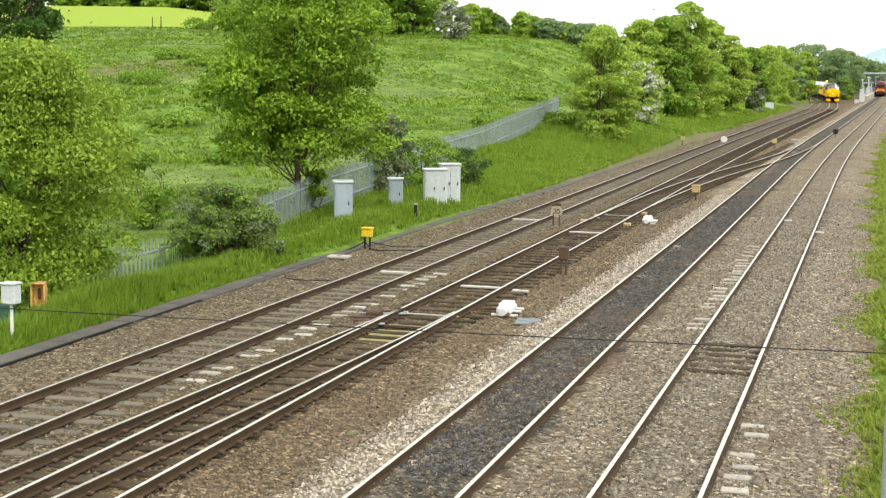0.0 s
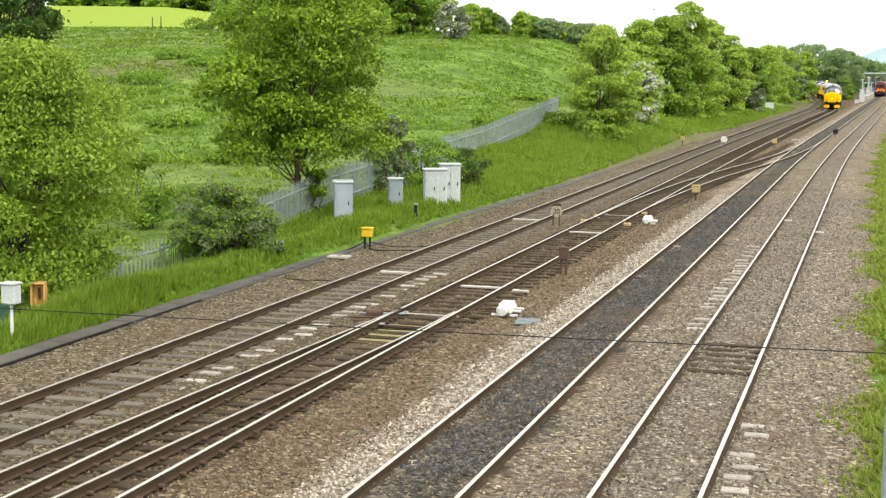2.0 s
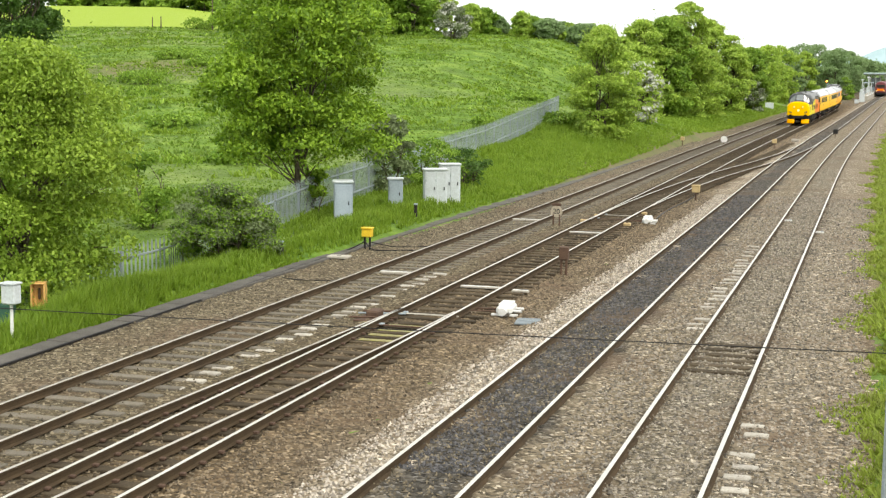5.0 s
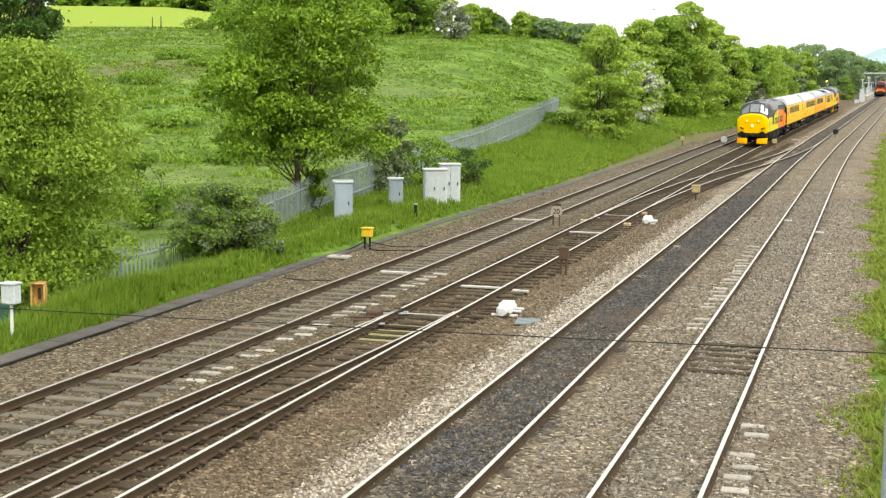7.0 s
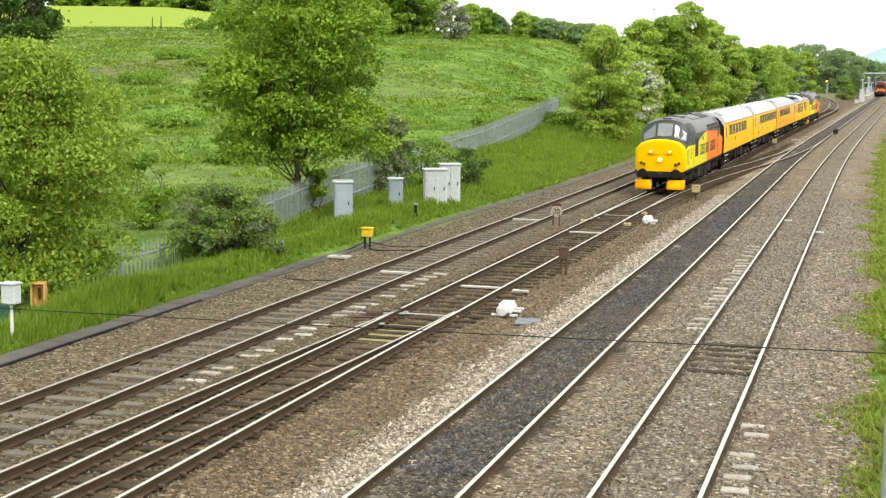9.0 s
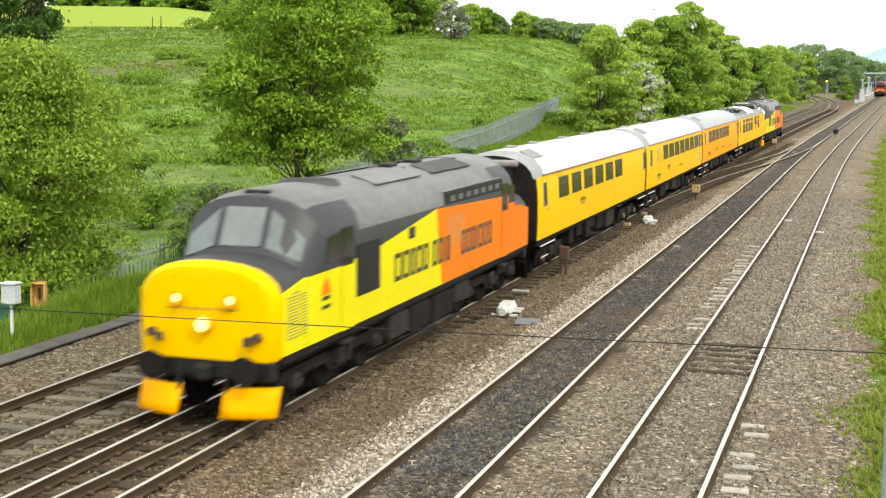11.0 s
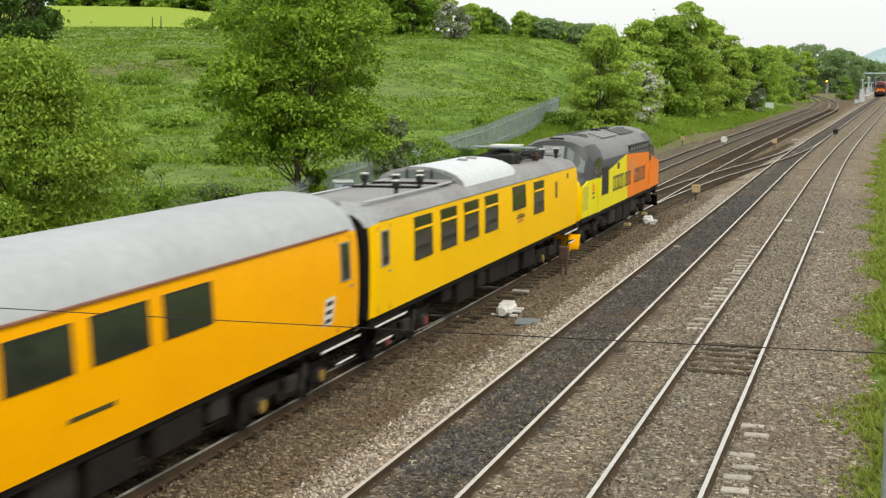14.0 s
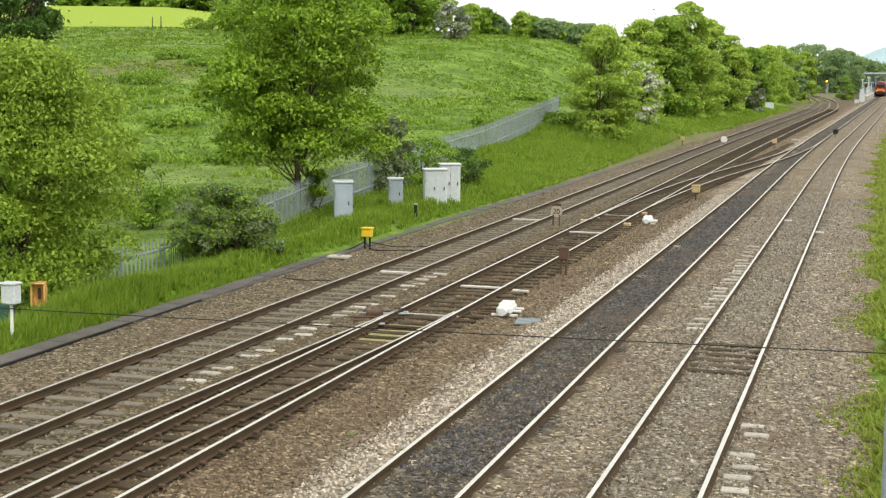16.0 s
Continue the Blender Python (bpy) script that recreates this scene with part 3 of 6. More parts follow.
tree("tree", "slender fresh green tree with several thin stems by the fence", -23.4, 55.4, 11.6, 4.2, 11, GREEN_A, 0.105, 90000, 0.10, 3, 0.235, 84, lean=(-0.35, 0), shape="layer")
tree("tree", "broad pale green willow-like tree with dense foliage", -22.9, 33.4, 7.0, 3.6, 12, GREEN_W, 0.072, 90000, 0.13, 2, 0.06, 100, shape="dome", droop=0.5, z=-0.15)
tree("tree", "tall dark green tree on the slope", *at_view(28, 95), 17.0, 3.7, 13, GREEN_C, 0.17, 24000, 0.25, 1, 0.40, 90)
tree("bush", "grey-green bush growing before the steel fence", -20.6, 42.0, 2.7, 1.65, 14, GREEN_G, 0.068, 14000, 0.04, 4, 0.06, 45, category="bush", extra=(GREEN_B, 0.9, 0.065))
tree("bush", "small dark green bush behind the fence", -27.5, 49.0, 3.0, 1.3, 15, GREEN_B, 0.09, 4500, 0.04, 3, 0.1, 40, category="bush")
tree("bush", "upright thin bush beside the steel fence", -23.3, 66.0, 3.9, 1.35, 16, GREEN_G, 0.11, 7500, 0.04, 4, 0.05, 45, category="bush")
tree("bush", "leafy bush around the equipment cabinets", -22.0, 68.5, 2.6, 1.9, 17, GREEN_B, 0.09, 4500, 0.04, 4, 0.05, 40, category="bush")
tree("bush", "low scrub behind the equipment cabinets", -20.9, 71.5, 2.0, 1.4, 18, GREEN_C, 0.08, 3500, 0.04, 4, 0.05, 40, category="bush")
# the wooded bank along the line
tree("tree", "pale green upright tree on the railway bank", -21.6, 113.0, 9.0, 2.8, 24, GREEN_L, 0.13, 44000, 0.10, 3, 0.0, 105, z=None)
tree("tree", "hawthorn covered with white blossom", *at_view(1128, 135), 5.6, 2.2, 22, GREEN_L, 0.22, 4000, 0.12, 2, 0.04, 60, extra=(BLOSSOM, 0.9, 0.2), z=None)
def top_height(x, y, r, up):
    """Height of a tree whose top stands up (in the bearing's units) over the eye's level."""
    return 5.918 + up * r / 2464 - float(land(x, y))


for k, (px, r, up, w, m_) in enumerate(((1132, 168, 104, 3.4, GREEN_L), (1165, 172, 112, 3.6, GREEN_B), (1206, 178, 138, 3.9, GREEN_L), (1244, 190, 106, 3.2, GREEN_L), (1283, 205, 78, 3.2, GREEN_L), (1318, 225, 58, 3.3, GREEN_B))):
    x, y = at_view(px, r)
    tree("tree", "full green broadleaf tree on the railway bank", x, y, top_height(x, y, r, up), w, 30 + k, m_, 0.21, 36000, 0.2, 2, -0.03, 100, z=float(land(x, y)) - 0.1)
x, y = at_view(1330, 222)
tree("bush", "flowering hawthorn at the foot of the trees", x, y, 4.6, 1.6, 40, GREEN_G, 0.2, 2500, 0.06, 3, 0.05, 30, category="bush", extra=(BLOSSOM, 0.4, 0.16), z=None)
# far belt: from the fourth tree on, haze is in the leaf colour
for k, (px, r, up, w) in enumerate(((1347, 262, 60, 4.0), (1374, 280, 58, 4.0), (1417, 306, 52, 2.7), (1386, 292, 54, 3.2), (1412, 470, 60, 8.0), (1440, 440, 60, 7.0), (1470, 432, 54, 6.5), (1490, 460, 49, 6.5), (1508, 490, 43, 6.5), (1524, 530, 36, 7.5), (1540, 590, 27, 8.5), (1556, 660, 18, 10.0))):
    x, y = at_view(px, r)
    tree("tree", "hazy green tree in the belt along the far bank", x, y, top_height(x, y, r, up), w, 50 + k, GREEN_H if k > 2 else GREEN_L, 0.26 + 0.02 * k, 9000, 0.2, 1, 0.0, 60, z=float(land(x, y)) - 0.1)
x, y = at_view(1488, 332)
tree("bush", "dark green bush before the station platform", x, y, 5.4, 2.3, 61, GREEN_B, 0.2, 4000, 0.06, 3, 0.0, 30, category="bush")
# hedge trees and bushes along the hill's crest
for k, (px, r, h, w, m_) in enumerate(((828, 246, 4.6, 2.4, GREEN_L), (850, 248, 4.0, 2.8, GREEN_B), (876, 250, 2.8, 1.8, GREEN_H), (918, 246, 3.8, 2.0, GREEN_L), (940, 248, 3.0, 2.6, GREEN_B), (966, 246, 2.9, 3.0, GREEN_H), (994, 246, 2.6, 2.4, GREEN_L), (1030, 240, 3.4, 3.2, GREEN_H), (1075, 236, 3.4, 2.6, GREEN_H),
                                        (640, 236, 10.0, 4.8, GREEN_L), (690, 240, 9.8, 4.8, GREEN_B), (728, 236, 9.8, 4.4, GREEN_B), (762, 240, 9.2, 3.6, GREEN_L), (600, 240, 9.0, 4.4, GREEN_B), (560, 262, 11.0, 5.5, GREEN_B), (515, 268, 11.0, 5.5, GREEN_B), (470, 270, 11.0, 5.5, GREEN_B), (430, 272, 10.0, 5.0, GREEN_B), (660, 246, 10.0, 5.0, GREEN_B), (710, 246, 10.0, 5.0, GREEN_C))):
    x, y = at_view(px, r)
    tree("hedge_tree" if h > 5 else "bush", "dark green hedgerow tree on the hill's crest" if h > 5 else "dark green hedge bush on the hill's crest", x, y, h * 1.1, w, 70 + k, m_, 0.40, 6500, 0.14, 2, -0.05, 80, category="tree" if h > 5 else "bush")
x, y = at_view(796, 222)
tree("bush", "pale grey-white flowering hawthorn on the pasture", x, y, 5.6, 2.6, 90, GREEN_G, 0.24, 3500, 0.1, 3, 0.05, 45, category="bush", extra=(BLOSSOM, 0.9, 0.2))
for k in range(13):
    x, y = at_view(120 + k * 27, 436 + 6 * (k % 3))
    tree("hedge_tree", "dark tree in the row beyond the field", x, y, 9 + (k * 7 % 5), 6.0, 100 + k, GREEN_B, 0.95, 3200, 0.2, 1, -0.05, 45)
for px, r, h, w in ((345, 262, 2.4, 2.2), (365, 264, 1.8, 1.8), (265, 150, 1.5, 3.0), (240, 152, 1.2, 2.4), (322, 176, 1.3, 2.8), (300, 174, 1.1, 2.0), (420, 84, 1.0, 1.6), (300, 110, 0.8, 2.2), (352, 168, 1.2, 1.6), (860, 120, 0.9, 1.6), (930, 150, 1.0, 2.0), (960, 122, 1.1, 2.4), (985, 118, 1.0, 2.0), (920, 118, 0.8, 1.8)):
    x, y = at_view(px, r)
    tree("bramble", "low green bramble patch in rough grass", x, y, h * 0.8, w, int(px), GREEN_B, 0.16, 1500, 0.03, 3, 0.0, 40, category="bush")

# pole and two gate posts at the field's edge
for px, r, h, rr in ((377, 262, 9.0, 0.14), (272, 256, 1.9, 0.12), (287, 256, 2.1, 0.12)):
    x, y = at_view(px, r)
    c = empty("wooden_pole", ground_pose(x, y))
    tagged(c, "grey weathered wooden pole at the field's edge", "pole", "field poles")
    part("shaft", Shape().tube((0, 0, -0.4), (0, 0, h), rr, rr * 0.7, n=8).mesh("shaft", BARK), c)
    part("cap", Shape().tube((0, 0, h), (0, 0, h + 0.05), rr * 0.8, n=8).mesh("cap", TROUGH), c)

tree("bush", "ivy and young shoots around the tree's foot", -22.9, 54.9, 2.3, 0.75, 131, GREEN_A, 0.09, 2600, 0.03, 3, 0.05, 26, category="bush")
tree("bush", "tangled green scrub behind the steel fence", -29.5, 44.0, 2.0, 2.0, 132, GREEN_A, 0.09, 4500, 0.03, 3, 0.0, 40, category="bush")


# ---- trackside ----
def bed_pose(x, y, dz=0.0, rz=0.0):
    return pose(x, y, float(bed_height(np.float64(x), np.float64(y))) + dz, 0, 0, rz)


# concrete cable trough along the foot of the bank
trough = empty("cable_trough")
tagged(trough, "long grey concrete cable trough with lids beside the ballast", "cable trough", kind="structure")
LID = Shape().box((0, 0, 0), (0.62, 0.93, 0.12), 0.015).mesh("trough_lid", TROUGH)
rnd = random.Random(3)


def trough_x(y):
    return float(np.interp(y, [0, 30, 39, 46, 58, 76, 114, 200], [-17.8, -17.8, -17.82, -17.85, -17.72, -17.2, -17.2, -17.4]) + bend(y))


y = 12.0
while y < 105:
    part("lid", LID, trough, m=pose(trough_x(y) + rnd.uniform(-0.02, 0.02), y, float(grade(y)) - 0.29 + rnd.uniform(0, 0.02), 0, rnd.uniform(-1, 1), math.degrees(math.atan2(trough_x(y) - trough_x(y + 1), 1)) + rnd.uniform(-1, 1)))
    y += 0.945

# palisade fence of steel pales on two rails
fence = empty("palisade_fence")
tagged(fence, "weathered grey steel palisade fence along the bank", "fence", kind="structure")
PALE = Shape().sweep([[(-0.034, 0.0, 0), (-0.02, 0.012, 0), (0.02, 0.012, 0), (0.034, 0, 0), (0.0, -0.002, 0)], [(-0.034, 0.0, 1.78), (-0.02, 0.012, 1.78), (0.02, 0.012, 1.78), (0.034, 0, 1.78), (0.0, -0.002, 1.78)],
                      [(-0.004, 0.0, 1.92), (-0.002, 0.004, 1.92), (0.002, 0.004, 1.92), (0.004, 0, 1.92), (0, -0.001, 1.92)]]).mesh("pale", GALV)


FENCE_LINE = [(-28.5, 33.0, 0.0), (-25.7, 36.2, 0.05), (-23.6, 38.4, 0.25), (-22.15, 41.0, 0.66), (-22.3, 47.5, 1.25), (-23.0, 57.1, 1.87), (-24.5, 72.4, 2.13), (-25.5, 92.2, 2.75), (-27.0, 122.0, 4.46)]
steps = []
for (xa, ya, za), (xb, yb, zb) in zip(FENCE_LINE, FENCE_LINE[1:]):
    span = math.hypot(xb - xa, yb - ya)
    for k in range(int(span / 0.155)):
        u = k * 0.155 / span
        steps.append((xa + (xb - xa) * u, ya + (yb - ya) * u, za + (zb - za) * u - 1.92, math.degrees(math.atan2(yb - ya, xb - xa))))
near, rest = 0, Shape()
for x, y, z, a in steps:
    if 36 < y < 80 and near < 290:
        part("pale", PALE, fence, m=pose(x, y, z, 0, 0, a))
        near += 1
    else:
        m3 = Matrix.Rotation(radians(a), 3, "Z")
        rest.add([m3 @ v.co + Vector((x, y, z)) for v in PALE.vertices], [tuple(p.vertices) for p in PALE.polygons])
part("pales_beyond", rest.mesh("pales_beyond", GALV), fence, kind="stuff")
for h in (0.45, 1.5):
    rings = [[(x + dx, y, z + h + dz) for dx, dz in ((0.01, -0.03), (0.06, -0.03), (0.06, 0.03), (0.01, 0.03))] for x, y, z, a in steps[::6]]
    part("fence_rail", Shape().sweep(rings).mesh("fence_rail", GALV), fence)
for x, y, z, a in steps[::18]:
    part("fence_post", Shape().box((x - 0.08, y, z + 0.8), (0.1, 0.06, 1.9), 0.01).mesh("fence_post", GALV), fence)


def cabinet(x, y, z, w, d, h, rz, body_mat, label, cap=True, doors=1):
    """A steel equipment cabinet with overhanging lid, door, hinges and handle, on a plinth."""
    c = empty("equipment_cabinet", pose(x, y, z, 0, 0, rz))
    tagged(c, label, "cabinet", "trackside cabinets")
    part("body", Shape().box((0, 0, h / 2), (w, d, h), 0.02).mesh("body", body_mat), c)
    part("plinth", Shape().box((0, 0, -0.2), (w + 0.1, d + 0.1, 0.5), 0.02).mesh("plinth", TROUGH), c)
    part("lid", Shape().box((0, 0, h + 0.04), (w + 0.12, d + 0.12, 0.1), 0.03).mesh("lid", CAB_WHITE), c)
    for k in range(doors):
        dw = (w - 0.12) / doors
        dx = -w / 2 + 0.06 + dw * (k + 0.5)
        dr = part("door", Shape().box((dx, -d / 2 - 0.012, h * 0.5), (dw - 0.02, 0.03, h - 0.16), 0.01).mesh("door", body_mat), c)
        part("handle", Shape().box((dx + dw * 0.35, -d / 2 - 0.045, h * 0.55), (0.04, 0.04, 0.16), 0.01).mesh("handle", BLACK), dr)
        for q in (0.25, 0.75):
            part("hinge", Shape().tube((dx - dw * 0.48, -d / 2 - 0.035, h * q - 0.05), (dx - dw * 0.48, -d / 2 - 0.035, h * q + 0.05), 0.018, n=6).mesh("hinge", GALV), dr)
    part("side_plate", Shape().box((w / 2 + 0.008, 0, h * 0.5), (0.02, d - 0.1, h - 0.2), 0.008).mesh("side_plate", body_mat), c)
    part("label_plate", Shape().box((w / 2 + 0.022, -d * 0.15, h * 0.72), (0.012, 0.10, 0.10), 0.003).mesh("label_plate", BLACK), c)
    return c


cabinet(-20.95, 53.7, -0.3, 0.74, 0.74, 1.85, 24, CAB_GREY, "tall pale grey steel cabinet standing in grass")
cabinet(-20.95, 60.3, -0.22, 0.64, 0.45, 1.45, 22, CAB_GREY, "small light grey cabinet standing in grass")
cabinet(-19.55, 61.9, -0.25, 1.05, 0.6, 1.85, 25, CAB_WHITE, "white double-door cabinet overgrown by a bush", doors=2)
cabinet(-19.45, 63.9, -0.22, 0.95, 0.6, 1.95, 25, CAB_WHITE, "white weathered cabinet behind its twin", doors=2)


def post_box(name, label, m, size, h, mat, posts=1, category="trackside box", post_mat=RUST, top=None, r=0.04):
    c = empty(name, m)
    tagged(c, label, category)
    for k in range(posts):
        x = (k - (posts - 1) / 2) * size[0] * 0.55
        part("post", Shape().tube((x, 0, -0.3), (x, 0, h), r, n=8).mesh("post", post_mat), c)
    part("box", Shape().box((0, 0, h + size[2] / 2 - 0.02), size, 0.03).mesh("box", mat), c)
    if top:
        part("lid", Shape().box((0, 0, h + size[2]), (size[0] + 0.05, size[1] + 0.05, 0.05), 0.015).mesh("lid", top), c)
    return c


post_box("track_box", "bright yellow junction box on a dark post", bed_pose(-17.35, 46.9), (0.36, 0.30, 0.30), 0.46, YELLOW_BOX, 2, post_mat=BLACK, top=YELLOW_BOX)
post_box("track_box", "faded yellow junction box on a rusty post", bed_pose(-8.75, 72.6), (0.40, 0.34, 0.34), 0.42, CREAM_BOX, 1, top=CREAM_BOX)
post_box("track_box", "faded yellow box on a post by the outer track", bed_pose(-16.6, 126.5), (0.34, 0.3, 0.34), 0.5, CREAM_BOX, 1)
post_box("track_box", "small yellow box on a dark post between tracks", bed_pose(-8.45, 125.6), (0.42, 0.34, 0.36), 0.5, CREAM_BOX, 1)
post_box("track_box", "dark box on a post beside the tracks", bed_pose(-3.9, 148.0), (0.5, 0.4, 0.45), 0.35, BLACK, 1)
post_box("track_box", "pale box low between the far tracks", bed_pose(-7.3, 137.0), (0.7, 0.4, 0.25), 0.06, CONCRETE_PALE, 2)
post_box("location_box", "white equipment box on a white post in the grass", pose(-18.75, 27.2, -0.05), (0.36, 0.3, 0.46), 0.72, CAB_WHITE, 1, post_mat=WHITE, top=CAB_WHITE)
post_box("junction_post", "rusted steel junction box on two legs", bed_pose(-9.2, 42.7), (0.30, 0.24, 0.42), 0.5, RUST, 2)
post_box("relay_box", "white relay box far along the line", bed_pose(-17.2, 240.0), (1.3, 0.9, 1.2), 0.2, CAB_WHITE, 2)
for x, y in ((-18.65, 42.2), (-18.8, 56.8)):
    c = empty("marker_post", ground_pose(x, y))
    tagged(c, "short dark marker post with a pale cap", "post", "marker posts")
    part("post", Shape().box((0, 0, 0.2), (0.13, 0.13, 0.62), 0.02).mesh("post", UNDER_PALE), c)
    part("cap", Shape().box((0, 0, 0.53), (0.15, 0.15, 0.06), 0.015).mesh("cap", CAB_GREY), c)

# orange telephone cabinet on its stand
c = empty("lineside_telephone", ground_pose(-20.75, 31.35, -0.08, 20))
tagged(c, "faded orange lineside telephone hood on a stand", "telephone")
part("stand", Shape().box((0, 0, 0.3), (0.12, 0.1, 0.8), 0.02).mesh("stand", ORANGE_BOX), c)
hood = part("hood", Shape().box((0, 0.08, 0.95), (0.36, 0.06, 0.66), 0.03).box((-0.17, -0.06, 0.95), (0.04, 0.3, 0.6), 0.015).box((0.17, -0.06, 0.95), (0.04, 0.3, 0.6), 0.015).box((0, -0.04, 1.27), (0.38, 0.34, 0.05), 0.02).mesh("hood", ORANGE_BOX), c)
part("handset", Shape().box((0, 0, 0.98), (0.07, 0.07, 0.30), 0.03).mesh("handset", RUST), hood)
c = empty("green_cabinet", ground_pose(-21.6, 31.0, 0.0, 20))
tagged(c, "small dark green rounded cabinet under a tree", "cabinet")
part("body", Shape().box((0, 0, 0.35), (0.6, 0.4, 0.8), 0.15).mesh("body", material("dark_green_paint", (0.03, 0.10, 0.07), 0.5)), c)

SIGN_FACE = material("grimy_sign_face", (0.46, 0.41, 0.31), 0.7, 0, (0.30, 0.25, 0.18), 6, 30)
# speed sign between the tracks: a disc lettered 20 on two legs
c = empty("speed_sign", bed_pose(-12.55, 56.6))
tagged(c, "round weathered speed sign reading 20 on two legs", "railway sign")
for s in (-1, 1):
    part("leg", Shape().box((s * 0.13, 0, 0.15), (0.06, 0.06, 0.62), 0.01).mesh("leg", RUST), c)
part("backing", Shape().box((0, 0, 0.86), (0.40, 0.05, 0.12), 0.02).mesh("backing", RUST), c)
disc = part("disc", Shape().tube((0, 0.02, 0.58), (0, -0.02, 0.58), 0.25, n=28).mesh("disc", SIGN_FACE), c)
txt = bpy.data.curves.new("numerals", "FONT")
txt.body, txt.size, txt.align_x, txt.align_y, txt.extrude = "20", 0.30, "CENTER", "CENTER", 0.004
tob = new("numerals_curve", txt)
bpy.context.view_layer.update()
num_me = bpy.data.meshes.new_from_object(tob)
bpy.data.objects.remove(tob)
num_me.materials.clear()
num_me.materials.append(BLACK)
part("numerals", num_me, disc, "dark numerals", m=pose(0, -0.026, 0.58, 90, 0, 0))
c = empty("round_sign", bed_pose(-13.0, 127.4))
tagged(c, "round white sign on a short post far along the line", "railway sign")
part("leg", Shape().box((0, 0, 0.1), (0.08, 0.06, 0.5), 0.01).mesh("leg", RUST), c)
part("disc", Shape().tube((0, 0.02, 0.55), (0, -0.02, 0.55), 0.30, n=24).mesh("disc", WHITE), c)


def point_machine(x, y, rz, label):
    """A point machine: rounded white case with lid, motor end and rods to the rails."""
    c = empty("point_machine", bed_pose(x, y, 0.04, rz))
    tagged(c, label, "point machine", "point machines")
    part("case", Shape().box((0, 0, 0.13), (0.42, 0.86, 0.24), 0.07).mesh("case", WHITE), c)
    part("lid", Shape().box((0, 0.05, 0.26), (0.34, 0.62, 0.06), 0.025).mesh("lid", WHITE), c)
    part("motor_end", Shape().tube((0, -0.42, 0.13), (0, -0.62, 0.12), 0.12, 0.10, n=12).mesh("motor_end", WHITE), c)
    for k in (-0.22, 0.18):
        part("rod", Shape().tube((-0.2, k, 0.08), (-1.1, k, 0.05), 0.022, n=8).mesh("rod", RUST), c)
        part("arm", Shape().tube((0.2, k, 0.1), (0.42, k, 0.1), 0.035, n=8).mesh("arm", WHITE), c)
    for k in (-0.3, 0.3):
        part("foot", Shape().box((0, k, 0.0), (0.7, 0.1, 0.06), 0.015).mesh("foot", WHITE), c)
    return c


point_machine(-9.02, 34.9, 4, "white point machine beside a turnout")
point_machine(-9.2, 59.6, 4, "white point machine at the far crossover")
c = empty("cover_plate", bed_pose(-8.2, 33.9, 0.02, 8))
tagged(c, "flat grey steel cover plate lying on ballast", "cover plate")
part("plate", Shape().box((0, 0, 0), (0.62, 0.8, 0.05), 0.015).mesh("plate", material("blue_grey_steel", (0.20, 0.235, 0.25), 0.6, 0.2)), c)
part("rib", Shape().box((0, 0, 0.03), (0.5, 0.04, 0.02), 0.006).mesh("rib", GALV), c)
c = empty("trough_cover", bed_pose(-17.3, 44.0, 0.06, 5))
tagged(c, "loose pale concrete lid lying on the ballast", "trough lid")
part("slab", Shape().box((0, 0, 0), (0.75, 0.5, 0.09), 0.02).mesh("slab", CONCRETE_PALE), c)
part("lifting_slot", Shape().box((0, 0, 0.047), (0.16, 0.05, 0.01), 0.003).mesh("lifting_slot", BLACK), c)

# stretcher bars and greased slide plates at the switches
for (tx, ty) in ((TRACKS["b"], 33.4), (TRACKS["b"], 31.6), (TRACKS["b"], 59.4), (TRACKS["b"], 61.2)):
    c = empty("stretcher_bar", pose(tx, ty, -0.11))
    tagged(c, "flat steel stretcher bar between the switch rails", "stretcher bar", "stretcher bars")
    part("bar", Shape().box((0, 0, 0), (1.62, 0.07, 0.035), 0.01).mesh("bar", CONCRETE_PALE if ty in (33.4, 61.2) else RUST), c)
    for s in (-1, 1):
        part("bracket", Shape().box((s * 0.62, 0.05, 0.01), (0.12, 0.16, 0.06), 0.015).mesh("bracket", GALV), c)
greased = material("yellow_greased_timber", (0.34, 0.31, 0.07), 0.55, 0, (0.12, 0.095, 0.05), 6, 30)
for k in range(4):
    c = empty("slide_plate", pose(TRACKS["b"] + 0.05, 29.9 + k * 0.66, -0.152))
    tagged(c, "timber smeared with yellowish grease under the blades", "slide plate", "slide plates")
    part("plate", Shape().box((0, 0, 0), (1.2, 0.22, 0.012), 0.004).mesh("plate", greased), c)
# pale bonded cross timbers
for x, y, w in ((TRACKS["a"] + 0.1, 40.6, 1.3), (TRACKS["b"], 38.6, 1.35), (TRACKS["b"] + 1.2, 38.3, 0.5), (TRACKS["a"] - 0.1, 58.0, 1.3), (TRACKS["b"] - 0.1, 54.0, 1.3)):
    c = empty("cable_duct", pose(x, y, -0.145))
    tagged(c, "pale cable duct crossing the track", "cable duct", "cable ducts")
    part("duct", Shape().box((0, 0, 0), (w, 0.14, 0.06), 0.015).mesh("duct", CONCRETE_PALE), c)
    part("duct_lid", Shape().box((0, 0, 0.034), (w - 0.04, 0.10, 0.012), 0.004).mesh("duct_lid", WHITE), c)
